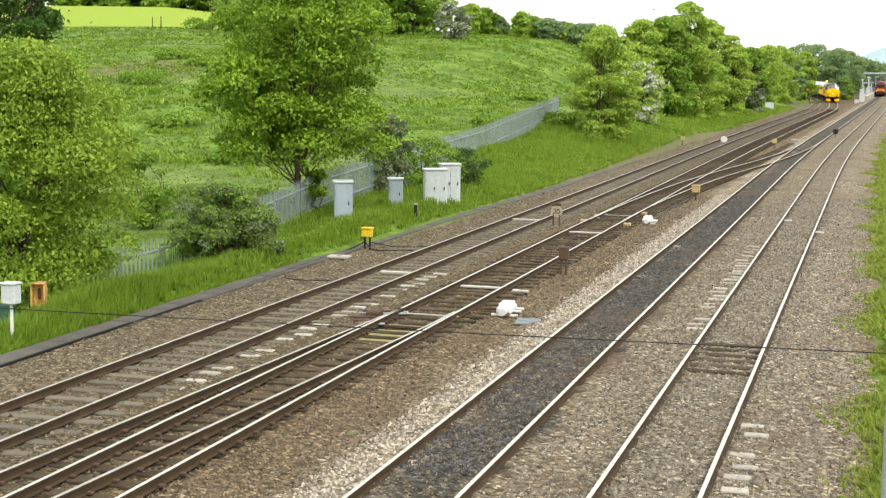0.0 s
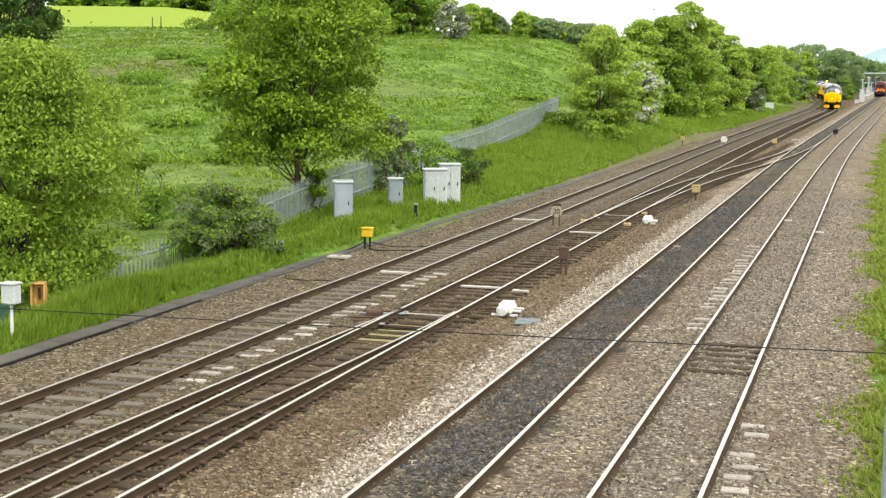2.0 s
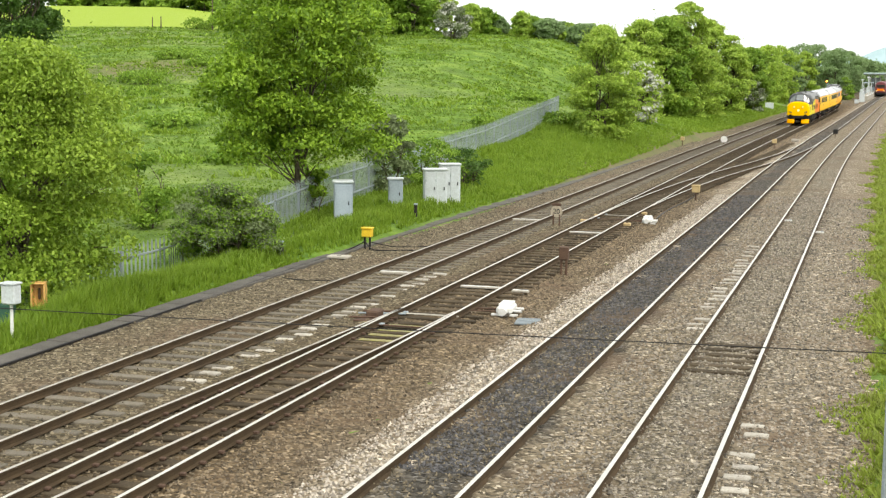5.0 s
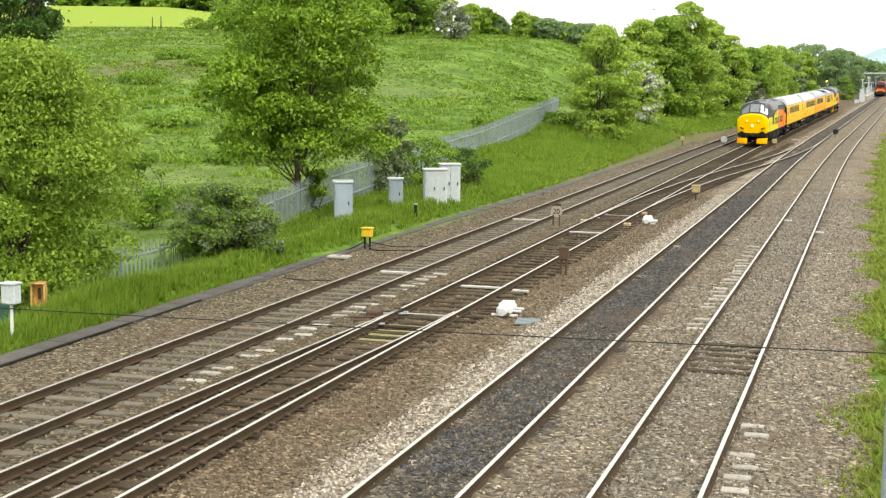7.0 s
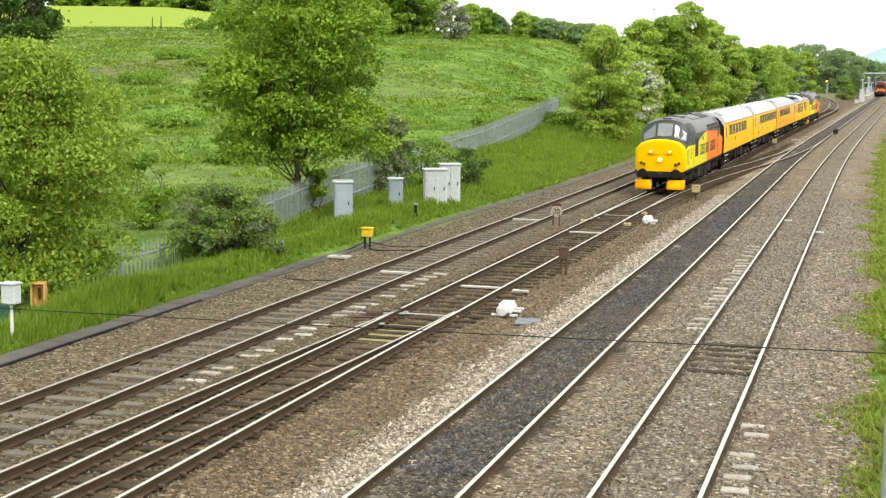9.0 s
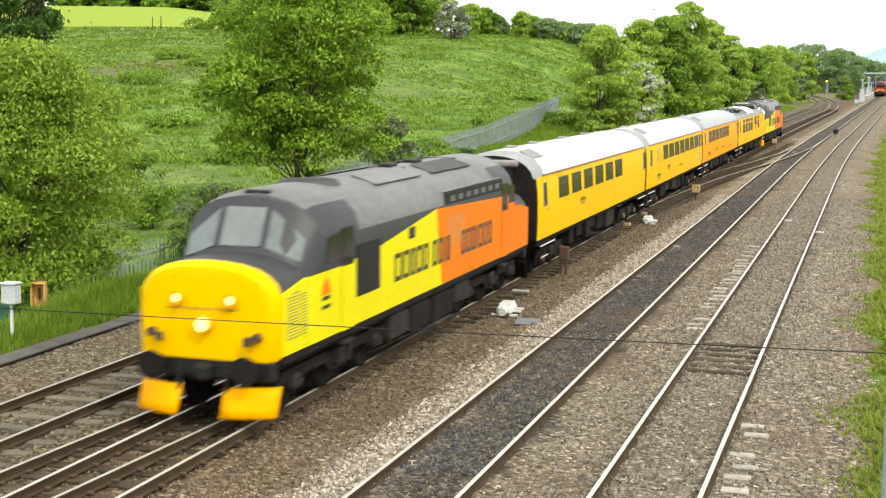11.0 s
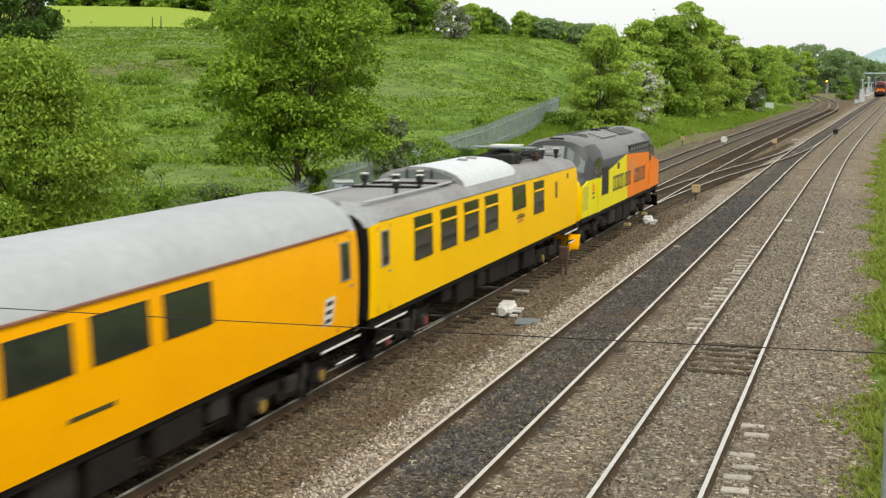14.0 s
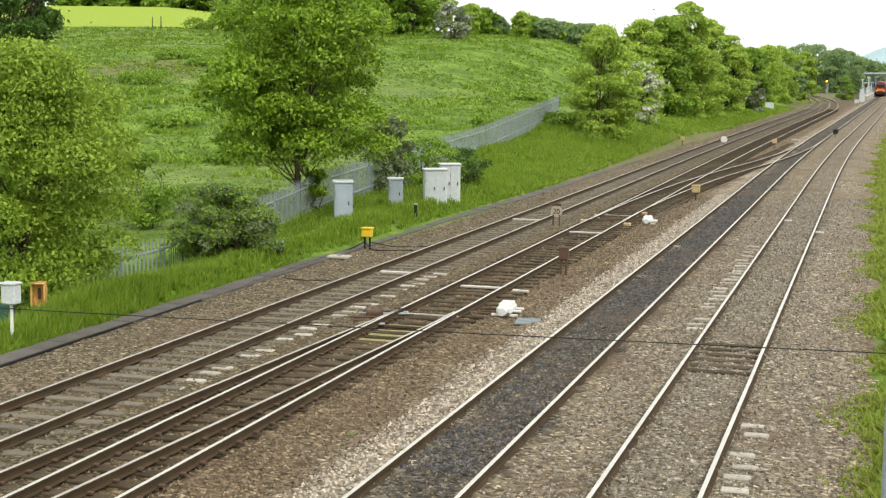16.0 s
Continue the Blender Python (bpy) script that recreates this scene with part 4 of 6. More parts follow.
# exposed pale sleeper ends
END = Shape().box((0, 0, -0.05), (0.42, 0.22, 0.12), 0.02).mesh("sleeper_end", CONCRETE_PALE)
rnd = random.Random(9)
for x0, ya, yb in ((TRACKS["d"] + 1.13, 18.5, 25.0), (TRACKS["d"] - 1.15, 34, 52), (TRACKS["a"] + 1.2, 24, 42)):
    y = ya
    while y < yb:
        if rnd.random() < 0.8:
            c = new("sleeper_end", END)
            c.matrix_basis = bed_pose(x0 + rnd.uniform(-0.08, 0.1), y, 0.02, rnd.uniform(-3, 3))
            tagged(c, "pale end of a concrete sleeper showing through ballast", "sleeper", "sleeper ends")
        y += 0.68
# a stretch of bare dark timbers on the outer track
for k in range(6):
    c = new("bare_sleeper", SLEEPER_T)
    c.matrix_basis = pose(TRACKS["d"], 29.0 + k * 0.62, -0.126, 0, 0, 0) @ Matrix.Diagonal((0.53, 1, 1, 1))
    tagged(c, "dark bare timber between the rails", "sleeper", "bare timbers")

# thin black cable hung across the view
cab = bpy.data.curves.new("overhead_cable", "CURVE")
cab.dimensions, cab.bevel_depth, cab.bevel_resolution = "3D", 0.0036, 2
sp = cab.splines.new("POLY")
pts = [(-9.0 + k * 0.5, 9.0, 4.10 + 0.0007 * (k - 9) ** 2 * 0.3 + 0.0125 * k * 0.5) for k in range(24)]
sp.points.add(len(pts) - 1)
for p, co in zip(sp.points, pts):
    p.co = (*co, 1)
cab.materials.append(BLACK)
bpy.context.view_layer.update()
tmp = new("tmp", cab)
wire_me = bpy.data.meshes.new_from_object(tmp)
bpy.data.objects.remove(tmp)
tagged(new("overhead_cable", wire_me), "thin black cable hanging across the line", "cable")

# grey signal post with yellow bands at the verge
c = empty("signal_post", pose(0.36, 20.0, -0.2))
tagged(c, "grey steel post with yellow bands on the grass verge", "post")
part("pole", Shape().tube((0, 0, -0.2), (0, 0, 3.62), 0.055, n=12).mesh("pole", GALV), c)
for z in (3.95, 4.20):
    part("neck", Shape().tube((0, 0, 3.5), (0, 0, z), 0.02, n=8).mesh("neck", GALV), c)
    part("band", Shape().tube((0, 0, z), (0, 0, z + 0.09), 0.075, n=12).mesh("band", YELLOW_BOX), c)


def loose_cable(pts, r, label):
    """A cable lying over the stones through the given places of the plan."""
    cu = bpy.data.curves.new("loose_cable", "CURVE")
    cu.dimensions, cu.bevel_depth, cu.bevel_resolution, cu.resolution_u = "3D", r, 1, 6
    sp_ = cu.splines.new("NURBS")
    sp_.points.add(len(pts) - 1)
    sp_.order_u, sp_.use_endpoint_u = 3, True
    for p_, (x, y, dz) in zip(sp_.points, pts):
        p_.co = (x, y, float(bed_height(np.float64(x), np.float64(y))) + dz, 1)
    cu.materials.append(BLACK)
    t_ = new("tmp", cu)
    bpy.context.view_layer.update()
    me = bpy.data.meshes.new_from_object(t_)
    bpy.data.objects.remove(t_)
    tagged(new("loose_cable", me), label, "cable", "loose cables")


loose_cable([(-17.4, 46.8, 0.3), (-17.1, 46.4, 0.04), (-16.4, 46.0, 0.03), (-15.6, 46.4, 0.03), (-14.9, 46.2, 0.02)], 0.022, "black cable from the yellow box to the rail")
loose_cable([(-17.4, 46.9, 0.3), (-17.7, 46.2, 0.05), (-18.0, 45.2, 0.05), (-17.9, 43.8, 0.04)], 0.022, "black cable lying along the trough")
loose_cable([(-17.3, 47.0, 0.25), (-16.8, 47.6, 0.05), (-16.2, 47.2, 0.03), (-15.2, 47.6, 0.03)], 0.018, "black cable loop on brown ballast")
loose_cable([(-8.8, 72.6, 0.2), (-9.0, 70.0, 0.03), (-9.3, 66.0, 0.03), (-9.1, 61.5, 0.05)], 0.03, "dark cable run to the far point machine")
loose_cable([(-17.45, 16.0, 0.04), (-17.42, 22.0, 0.04), (-17.48, 27.0, 0.04), (-17.5, 32.0, 0.04), (-17.6, 38.0, 0.04), (-17.68, 41.5, 0.05), (-17.75, 44.5, 0.05)], 0.03, "black cable laid along the foot of the bank")
loose_cable([(-17.2, 39.0, 0.03), (-16.6, 38.4, 0.03), (-15.9, 38.2, 0.03), (-15.2, 38.5, 0.02)], 0.016, "thin black cable on the cess")

# drive rods and detectors on the switch's far side
c = empty("detector_rods", bed_pose(-12.0, 33.0, 0.06))
tagged(c, "rusty detector rods and small box beside the switch", "switch gear")
part("detector_box", Shape().box((0, 0, 0.06), (0.32, 0.5, 0.2), 0.04).mesh("detector_box", RUST), c)
for k, y in enumerate((-0.5, 0.15, 0.5)):
    part("rod", Shape().tube((-0.5, y, 0.02), (0.75, y + 0.1, 0.05), 0.025, n=8).mesh("rod", GALV if k == 1 else RUST), c)
part("base_plate", Shape().box((0.1, 0, -0.04), (0.9, 1.3, 0.04), 0.01).mesh("base_plate", RUST), c)
# cream marker blocks round the far switch
for x, y, w in ((-11.75, 58.4, 0.3), (-11.6, 60.8, 0.34), (-9.75, 57.6, 0.3), (-9.9, 62.6, 0.4)):
    c = empty("rail_block", pose(x, y, -0.12))
    tagged(c, "cream-painted steel block at the switch rail", "switch gear", "rail blocks")
    part("block", Shape().box((0, 0, 0), (w, 0.26, 0.14), 0.03).mesh("block", CREAM_BOX), c)
    part("bolt", Shape().tube((0, 0, 0.06), (0, 0, 0.10), 0.04, n=6).mesh("bolt", RUST), c)
# small white bond plates on the outer rail
for x, y in ((TRACKS["d"] + 0.95, 57.6), (TRACKS["d"] - 0.55, 62.0)):
    c = empty("rail_bond", pose(x, y, -0.12))
    tagged(c, "small white bonding plate clipped to a rail", "rail bond", "rail bonds")
    part("plate", Shape().box((0, 0, 0), (0.34, 0.16, 0.06), 0.02).mesh("plate", WHITE), c)
    part("clip", Shape().box((0.08, 0, 0.04), (0.08, 0.1, 0.04), 0.01).mesh("clip", GALV), c)


# ---- the far end of the line ----
def lx(xs, y):
    return xs + float(bend(y))


# platform with shelter, railings and lamps
plat = empty("station_platform")
tagged(plat, "distant pale station platform with white edge", "platform", kind="structure")
rings = []
for y in np.linspace(322, 470, 12):
    z = float(grade(y))
    rings.append([(lx(-9.3, y), y, z - 0.3), (lx(-7.7, y), y, z - 0.3), (lx(-7.7, y), y, z + 0.9), (lx(-9.3, y), y, z + 0.9)])
part("slab", Shape().sweep(rings, mi=lambda k, j: 0).mesh("slab", CONCRETE_PALE), plat)
part("edge", Shape().sweep([[(r[2][0] - 0.25, r[2][1], r[2][2] + 0.01), (r[2][0] + 0.03, r[2][1], r[2][2] + 0.01), (r[2][0] + 0.03, r[2][1], r[2][2] + 0.03), (r[2][0] - 0.25, r[2][1], r[2][2] + 0.03)] for r in rings]).mesh("edge", WHITE), plat)
railing = empty("platform_railing")
tagged(railing, "pale steel railing along the distant platform", "railing")
for k in range(22):
    y = 322 + k * 3.2
    part("post", Shape().box((lx(-9.2, y), y, float(grade(y)) + 1.6), (0.1, 0.1, 1.5), 0.01).mesh("post", CAB_WHITE), railing)
for h in (1.5, 2.3):
    part("bar", Shape().sweep([[(lx(-9.2, y) + a, y, float(grade(y)) + h + b) for a, b in ((-0.04, -0.04), (0.04, -0.04), (0.04, 0.04), (-0.04, 0.04))] for y in np.linspace(322, 392, 8)]).mesh("bar", CAB_WHITE), railing)
sh_ = empty("platform_shelter", pose(lx(-8.6, 352), 352, float(grade(352)) + 0.9))
tagged(sh_, "white glazed shelter with flat roof on the far platform", "shelter")
part("roof", Shape().box((0, 0, 2.7), (2.6, 14, 0.25), 0.05).mesh("roof", CAB_GREY), sh_)
for k in range(6):
    for s in (-1, 1):
        part("post", Shape().box((s * 0.9, -6.5 + k * 2.6, 1.3), (0.14, 0.14, 2.6), 0.02).mesh("post", CAB_WHITE), sh_)
for k in range(5):
    part("pane", Shape().box((-0.9, -5.2 + k * 2.6, 1.4), (0.05, 2.3, 1.9), 0.01).mesh("pane", SCREEN), sh_)
hall = empty("station_building", pose(lx(-8.0, 420), 420, float(grade(420))))
tagged(hall, "long pale green-roofed station canopy in the distance", "building")
part("wall", Shape().box((-0.6, 9, 2.2), (2.6, 28, 4.4), 0.05).mesh("wall", CAB_GREY), hall)
part("roof", Shape().box((0.6, 0, 5.5), (9.0, 50, 0.5), 0.1).mesh("roof", material("pale_green_roof", (0.36, 0.46, 0.45), 0.6)), hall)
for k in range(7):
    part("column", Shape().box((2.5, -22 + k * 7.3, 2.7), (0.25, 0.25, 5.4), 0.03).mesh("column", CAB_WHITE), hall)
    part("column", Shape().box((-2.6, -22 + k * 7.3, 2.7), (0.25, 0.25, 5.4), 0.03).mesh("column", CAB_WHITE), hall)
for k in range(4):
    part("window", Shape().box((-1.5 + k * 0.6, -5.03, 2.4), (0.42, 0.06, 1.3), 0.02).mesh("window", GLASS), hall)
    part("brace", Shape().tube((-2.6 + k * 1.3, -22, 5.2), (-1.95 + k * 1.3, -22, 3.9), 0.07, n=6).mesh("brace", CAB_WHITE), hall)
    part("front_post", Shape().box((-1.9 + k * 1.2, -22.6, 2.6), (0.16, 0.16, 5.2), 0.03).mesh("front_post", CAB_WHITE), hall)
for xs, y, h in ((-9.1, 330, 4.6), (-7.9, 338, 5.0), (-9.1, 372, 5.0)):
    c = empty("platform_lamp", pose(lx(xs, y), y, float(grade(y)) - 0.2))
    tagged(c, "slim grey lamp post on the far platform", "street lamp", "platform lamps")
    part("pole", Shape().tube((0, 0, 0), (0, 0, h), 0.09, 0.06, n=8).mesh("pole", CAB_WHITE), c)
    part("head", Shape().box((0, 0, h), (0.7, 0.3, 0.2), 0.04).mesh("head", CAB_WHITE), c)
for xs, y, s_ in ((-9.6, 312, (1.1, 0.9, 2.0)), (-10.2, 300, (0.8, 0.6, 0.8))):
    c = empty("equipment_cabinet", pose(lx(xs + 1.2, y), y, float(grade(y)) - 0.2))
    tagged(c, "white cabinet at the foot of the far platform", "cabinet", "far cabinets")
    part("body", Shape().box((0, 0, s_[2] / 2), s_, 0.04).mesh("body", CAB_WHITE), c)
    part("lid", Shape().box((0, 0, s_[2]), (s_[0] + 0.1, s_[1] + 0.1, 0.08), 0.02).mesh("lid", CAB_GREY), c)

# signal with a lit amber lamp
c = empty("railway_signal", pose(-13.2, 392, float(grade(392)) - 0.3))
tagged(c, "railway signal on a slim post showing amber", "signal")
part("post", Shape().tube((0, 0, 0), (0, 0, 3.4), 0.07, n=10).mesh("post", GALV), c)
head = part("head", Shape().box((0, 0, 3.9), (0.6, 0.3, 1.2), 0.08).mesh("head", BLACK), c)
part("lamp", Shape().tube((0, -0.16, 3.82), (0, -0.20, 3.82), 0.26, n=14).mesh("lamp", AMBER_ON), head, "lit amber lamp")
part("ladder", Shape().box((0.25, 0.2, 1.8), (0.3, 0.05, 3.6), 0.01).mesh("ladder", GALV), c)

MAROON = material("maroon_paint", (0.16, 0.03, 0.035), 0.4)
# waiting train at the platform
c = empty("multiple_unit", pose(lx(TRACKS["c"], 386), 386, float(grade(386)), 0.45, 0, -1.5))
tagged(c, "distant red and orange passenger train waiting at the platform", "train")
half = [(1.30, 1.0), (1.36, 1.3), (1.38, 2.3), (1.32, 2.95), (1.1, 3.35), (0.7, 3.6), (0.0, 3.72)]
rings = [[(x * k, y, 1.0 + (z - 1.0) * (0.6 + 0.4 * k)) for x, z in half] + [(-x * k, y, 1.0 + (z - 1.0) * (0.6 + 0.4 * k)) for x, z in half[-2::-1]] for y, k in ((-11.3, 0.85), (-11.0, 0.98), (-10.2, 1.0), (0, 1.0), (11, 1.0))]
part("body", Shape().sweep(rings, mi=lambda k, j: 1 if k == 0 else 0).mesh("body", [MAROON, MAROON]), c)
part("windscreen", Shape().box((0, -11.28, 2.55), (2.0, 0.12, 0.7), 0.05).mesh("windscreen", GLASS), c)
part("front_panel", Shape().box((0, -11.26, 1.65), (1.7, 0.12, 0.5), 0.05).mesh("front_panel", T_ORANGE), c)
part("coupling_skirt", Shape().box((0, -10.9, 0.7), (2.3, 0.6, 0.6), 0.05).mesh("coupling_skirt", BLACK), c)
part("underframe", Shape().box((0, 0.2, 0.6), (2.2, 20, 0.8), 0.05).mesh("underframe", UNDER), c)
for s in (-1, 1):
    part("headlight", Shape().tube((s * 0.9, -11.25, 1.35), (s * 0.9, -11.36, 1.35), 0.12, n=10).mesh("headlight", LAMP_ON), c)
    for k in range(6):
        part("window", Shape().box((s * 1.37, -8 + k * 3.0, 2.3), (0.06, 2.0, 0.8), 0.03).mesh("window", GLASS), c)
    for e in (-7, 7):
        part("wheelset", Shape().tube((s * 0.7, e, 0.42), (s * 0.8, e, 0.42), 0.42, n=14).mesh("wheelset", UNDER), c)

# blue distant ridge, its aerial haze put into the base colour
rs = np.random.RandomState(4)
hx = np.linspace(-900, 1500, 90)
hz = 50 + 50 * np.exp(-((hx - 330) / 300) ** 2) + 14 * np.sin(hx * 0.011) + 5 * np.sin(hx * 0.05 + 1)
v = [(x, 2700, -5) for x in hx] + [(x, 2850, z) for x, z in zip(hx, hz)] + [(x, 3000, -5) for x in hx]
m = len(hx)
fs = [(k, k + 1, m + k + 1, m + k) for k in range(m - 1)] + [(m + k, m + k + 1, 2 * m + k + 1, 2 * m + k) for k in range(m - 1)]
tagged(new("distant_hill", mesh_of("distant_hill", v, fs, material("hazy_blue_hill", (0.36, 0.48, 0.51), 1.0, 0, (0.30, 0.42, 0.43), 0.006, 0.05), smooth=True)), "pale blue-green ridge on the horizon", "hill", kind="structure")


# ---- the train ----
TRAIN = []
T_HATCH = material("loco_orange_hatch", (0.82, 0.25, 0.03), 0.4)


def prism(pts, x0, x1, mi=0, sh=None):
    """A plate: a polygon in the y-z plane extruded from x0 to x1."""
    sh = sh or Shape()
    n = len(pts)
    v = [(x0, p[0], p[1]) for p in pts] + [(x1, p[0], p[1]) for p in pts]
    f = [tuple(range(n))[::-1], tuple(range(n, 2 * n))] + [(k, (k + 1) % n, n + (k + 1) % n, n + k) for k in range(n)]
    return sh.add(v, f, mi)


def wheel_mesh(r):
    sh = Shape()
    prof = [(-0.07, r * 0.25), (-0.07, r * 0.8), (-0.05, r * 0.84), (-0.07, r + 0.03), (-0.035, r + 0.03), (-0.03, r), (0.065, r - 0.005), (0.065, r * 0.84), (0.03, r * 0.8), (0.05, r * 0.25)]
    rings = []
    for k in range(21):
        a = 2 * math.pi * k / 20
        rings.append([(px, pr * math.cos(a), pr * math.sin(a)) for px, pr in prof])
    sh.sweep(rings, closed=False, caps=False)
    sh.tube((-0.08, 0, 0), (0.09, 0, 0), r * 0.26, n=12)
    return sh.mesh("wheel", [UNDER], True)


WHEEL_L, WHEEL_C = wheel_mesh(0.55), wheel_mesh(0.455)


def bogie(parent, y, axles, r, wheel, length, cover=None):
    """A bogie: side frames with axleboxes, springs and dampers, and its wheels."""
    sh = Shape()
    for s in (-1, 1):
        x = s * 1.03
        prism([(-length / 2, r + 0.12), (-length / 2 + 0.1, r + 0.26), (-0.5, r + 0.26), (-0.35, r + 0.02), (0.35, r + 0.02), (0.5, r + 0.26), (length / 2 - 0.1, r + 0.26), (length / 2, r + 0.12),
               (length / 2 - 0.1, r + 0.05), (0.6, r + 0.05), (0.4, r - 0.14), (-0.4, r - 0.14), (-0.6, r + 0.05), (-length / 2 + 0.1, r + 0.05)], x - 0.05, x + 0.05, 0, sh)
        for a in axles:
            sh.box((x + s * 0.04, a, r), (0.2, 0.30, 0.28), 0.05, mi=1)
            sh.tube((x + s * 0.13, a, r), (x + s * 0.17, a, r), 0.11 if cover else 0.09, n=10, mi=1 if cover is None else 2)
            for e in (-0.28, 0.28):
                sh.tube((x, a + e, r - 0.04), (x, a + e, r + 0.2), 0.07, n=8)
        sh.box((x + s * 0.08, 0, r + 0.1), (0.14, 0.5, 0.3), 0.05, mi=1)
        sh.tube((x + s * 0.1, 0.45, r - 0.1), (x + s * 0.1, 0.62, r + 0.36), 0.045, n=8, mi=1)
        for e in (-1, 1):
            sh.box((x, e * (length / 2 - 0.05), r - 0.02), (0.08, 0.22, 0.34), 0.03)
    sh.box((0, 0, r + 0.1), (2.0, 0.5, 0.24), 0.05)
    b = part("bogie", sh.mesh("bogie", [UNDER, UNDER_PALE, cover or UNDER_PALE]), parent, m=pose(0, y, 0))
    for a in axles:
        for s in (-1, 1):
            part("wheel", wheel, b, m=pose(s * 0.76, a, r))
        part("axle", Shape().tube((-0.8, 0, 0), (0.8, 0, 0), 0.08, n=10).mesh("axle", UNDER), b, m=pose(0, a, r))
    return b


def buffers(c, y, s):
    for x in (-0.87, 0.87):
        sh = Shape()
        sh.tube((x, y, 1.02), (x, y + s * 0.32, 1.02), 0.13, n=12)
        sh.tube((x, y + s * 0.32, 1.02), (x, y + s * 0.44, 1.02), 0.09, n=12)
        sh.tube((x, y + s * 0.44, 1.02), (x, y + s * 0.48, 1.02), 0.25, 0.24, n=16)
        part("buffer", sh.mesh("buffer", UNDER), c)


MK2 = [(1.352, 1.16), (1.366, 1.45), (1.375, 1.85), (1.37, 2.3), (1.345, 2.75), (1.30, 3.04), (1.19, 3.28), (1.0, 3.48), (0.72, 3.63), (0.38, 3.72), (0.0, 3.75)]


def ring_of(half, y, sx=1.0, dz=0.0, kz=1.0):
    pts = [(x * sx, y, 1.16 + (z - 1.16) * kz + dz) for x, z in half]
    return [(x, y2, z) for x, y2, z in pts] + [(-x, y2, z) for x, y2, z in pts[-2::-1]]


SIDE = [MK2]


def side_x(z):
    return float(np.interp(z, [p[1] for p in SIDE[0][:7]], [p[0] for p in SIDE[0][:7]])) + 0.006


def window(parent, y, w, z0, z1, mat=GLASS, split=None, name="window", frame_mat=BLACK, sides=(1, -1)):
    """A glazed window set in a dark rubber frame on a curved side."""
    for s in sides:
        sh = Shape()
        for (a0, a1, b0, b1) in ((y - w / 2 - 0.025, y - w / 2, z0 - 0.025, z1 + 0.025), (y + w / 2, y + w / 2 + 0.025, z0 - 0.025, z1 + 0.025), (y - w / 2, y + w / 2, z0 - 0.025, z0), (y - w / 2, y + w / 2, z1, z1 + 0.025)):
            v = []
            for xo in (-0.02, 0.022):
                v += [(s * (side_x(b0) + xo), a0, b0), (s * (side_x(b0) + xo), a1, b0), (s * (side_x(b1) + xo), a1, b1), (s * (side_x(b1) + xo), a0, b1)]
            sh.add(v, [(0, 1, 2, 3), (7, 6, 5, 4), (0, 4, 5, 1), (1, 5, 6, 2), (2, 6, 7, 3), (3, 7, 4, 0)])
        win = part(name, sh.mesh(name, frame_mat), parent)
        g = Shape()
        v = []
        for xo in (-0.03, 0.012):
            v += [(s * (side_x(z0) + xo), y - w / 2, z0), (s * (side_x(z0) + xo), y + w / 2, z0), (s * (side_x(z1) + xo), y + w / 2, z1), (s * (side_x(z1) + xo), y - w / 2, z1)]
        g.add(v, [(0, 1, 2, 3), (7, 6, 5, 4), (0, 4, 5, 1), (1, 5, 6, 2), (2, 6, 7, 3), (3, 7, 4, 0)])
        part("pane", g.mesh("pane", mat), win)
        if split:
            part("transom", Shape().box((s * (side_x(split) + 0.004), y, split), (0.05, w, 0.055), 0.01).mesh("transom", T_YELLOW), win)


def plate(parent, name, y0, y1, z0, z1, mat, label="", slant=0.0, off=0.006, sides=(1, -1)):
    for s in sides:
        v = []
        for xo in (-0.01, off):
            v += [(s * (side_x(z0) + xo), y0, z0), (s * (side_x(z0) + xo), y1, z0), (s * (side_x(z1) + xo), y1 + slant, z1), (s * (side_x(z1) + xo), y0 + slant, z1)]
        part(name, Shape().add(v, [(0, 1, 2, 3), (7, 6, 5, 4), (0, 4, 5, 1), (1, 5, 6, 2), (2, 6, 7, 3), (3, 7, 4, 0)]).mesh(name, mat), parent, label)


def weld(me):
    """Joins coincident corners and shades the skin smoothly."""
    bm = bmesh.new()
    bm.from_mesh(me)
    bmesh.ops.remove_doubles(bm, verts=bm.verts, dist=0.001)
    bm.to_mesh(me)
    bm.free()
    me.polygons.foreach_set("use_smooth", [True] * len(me.polygons))


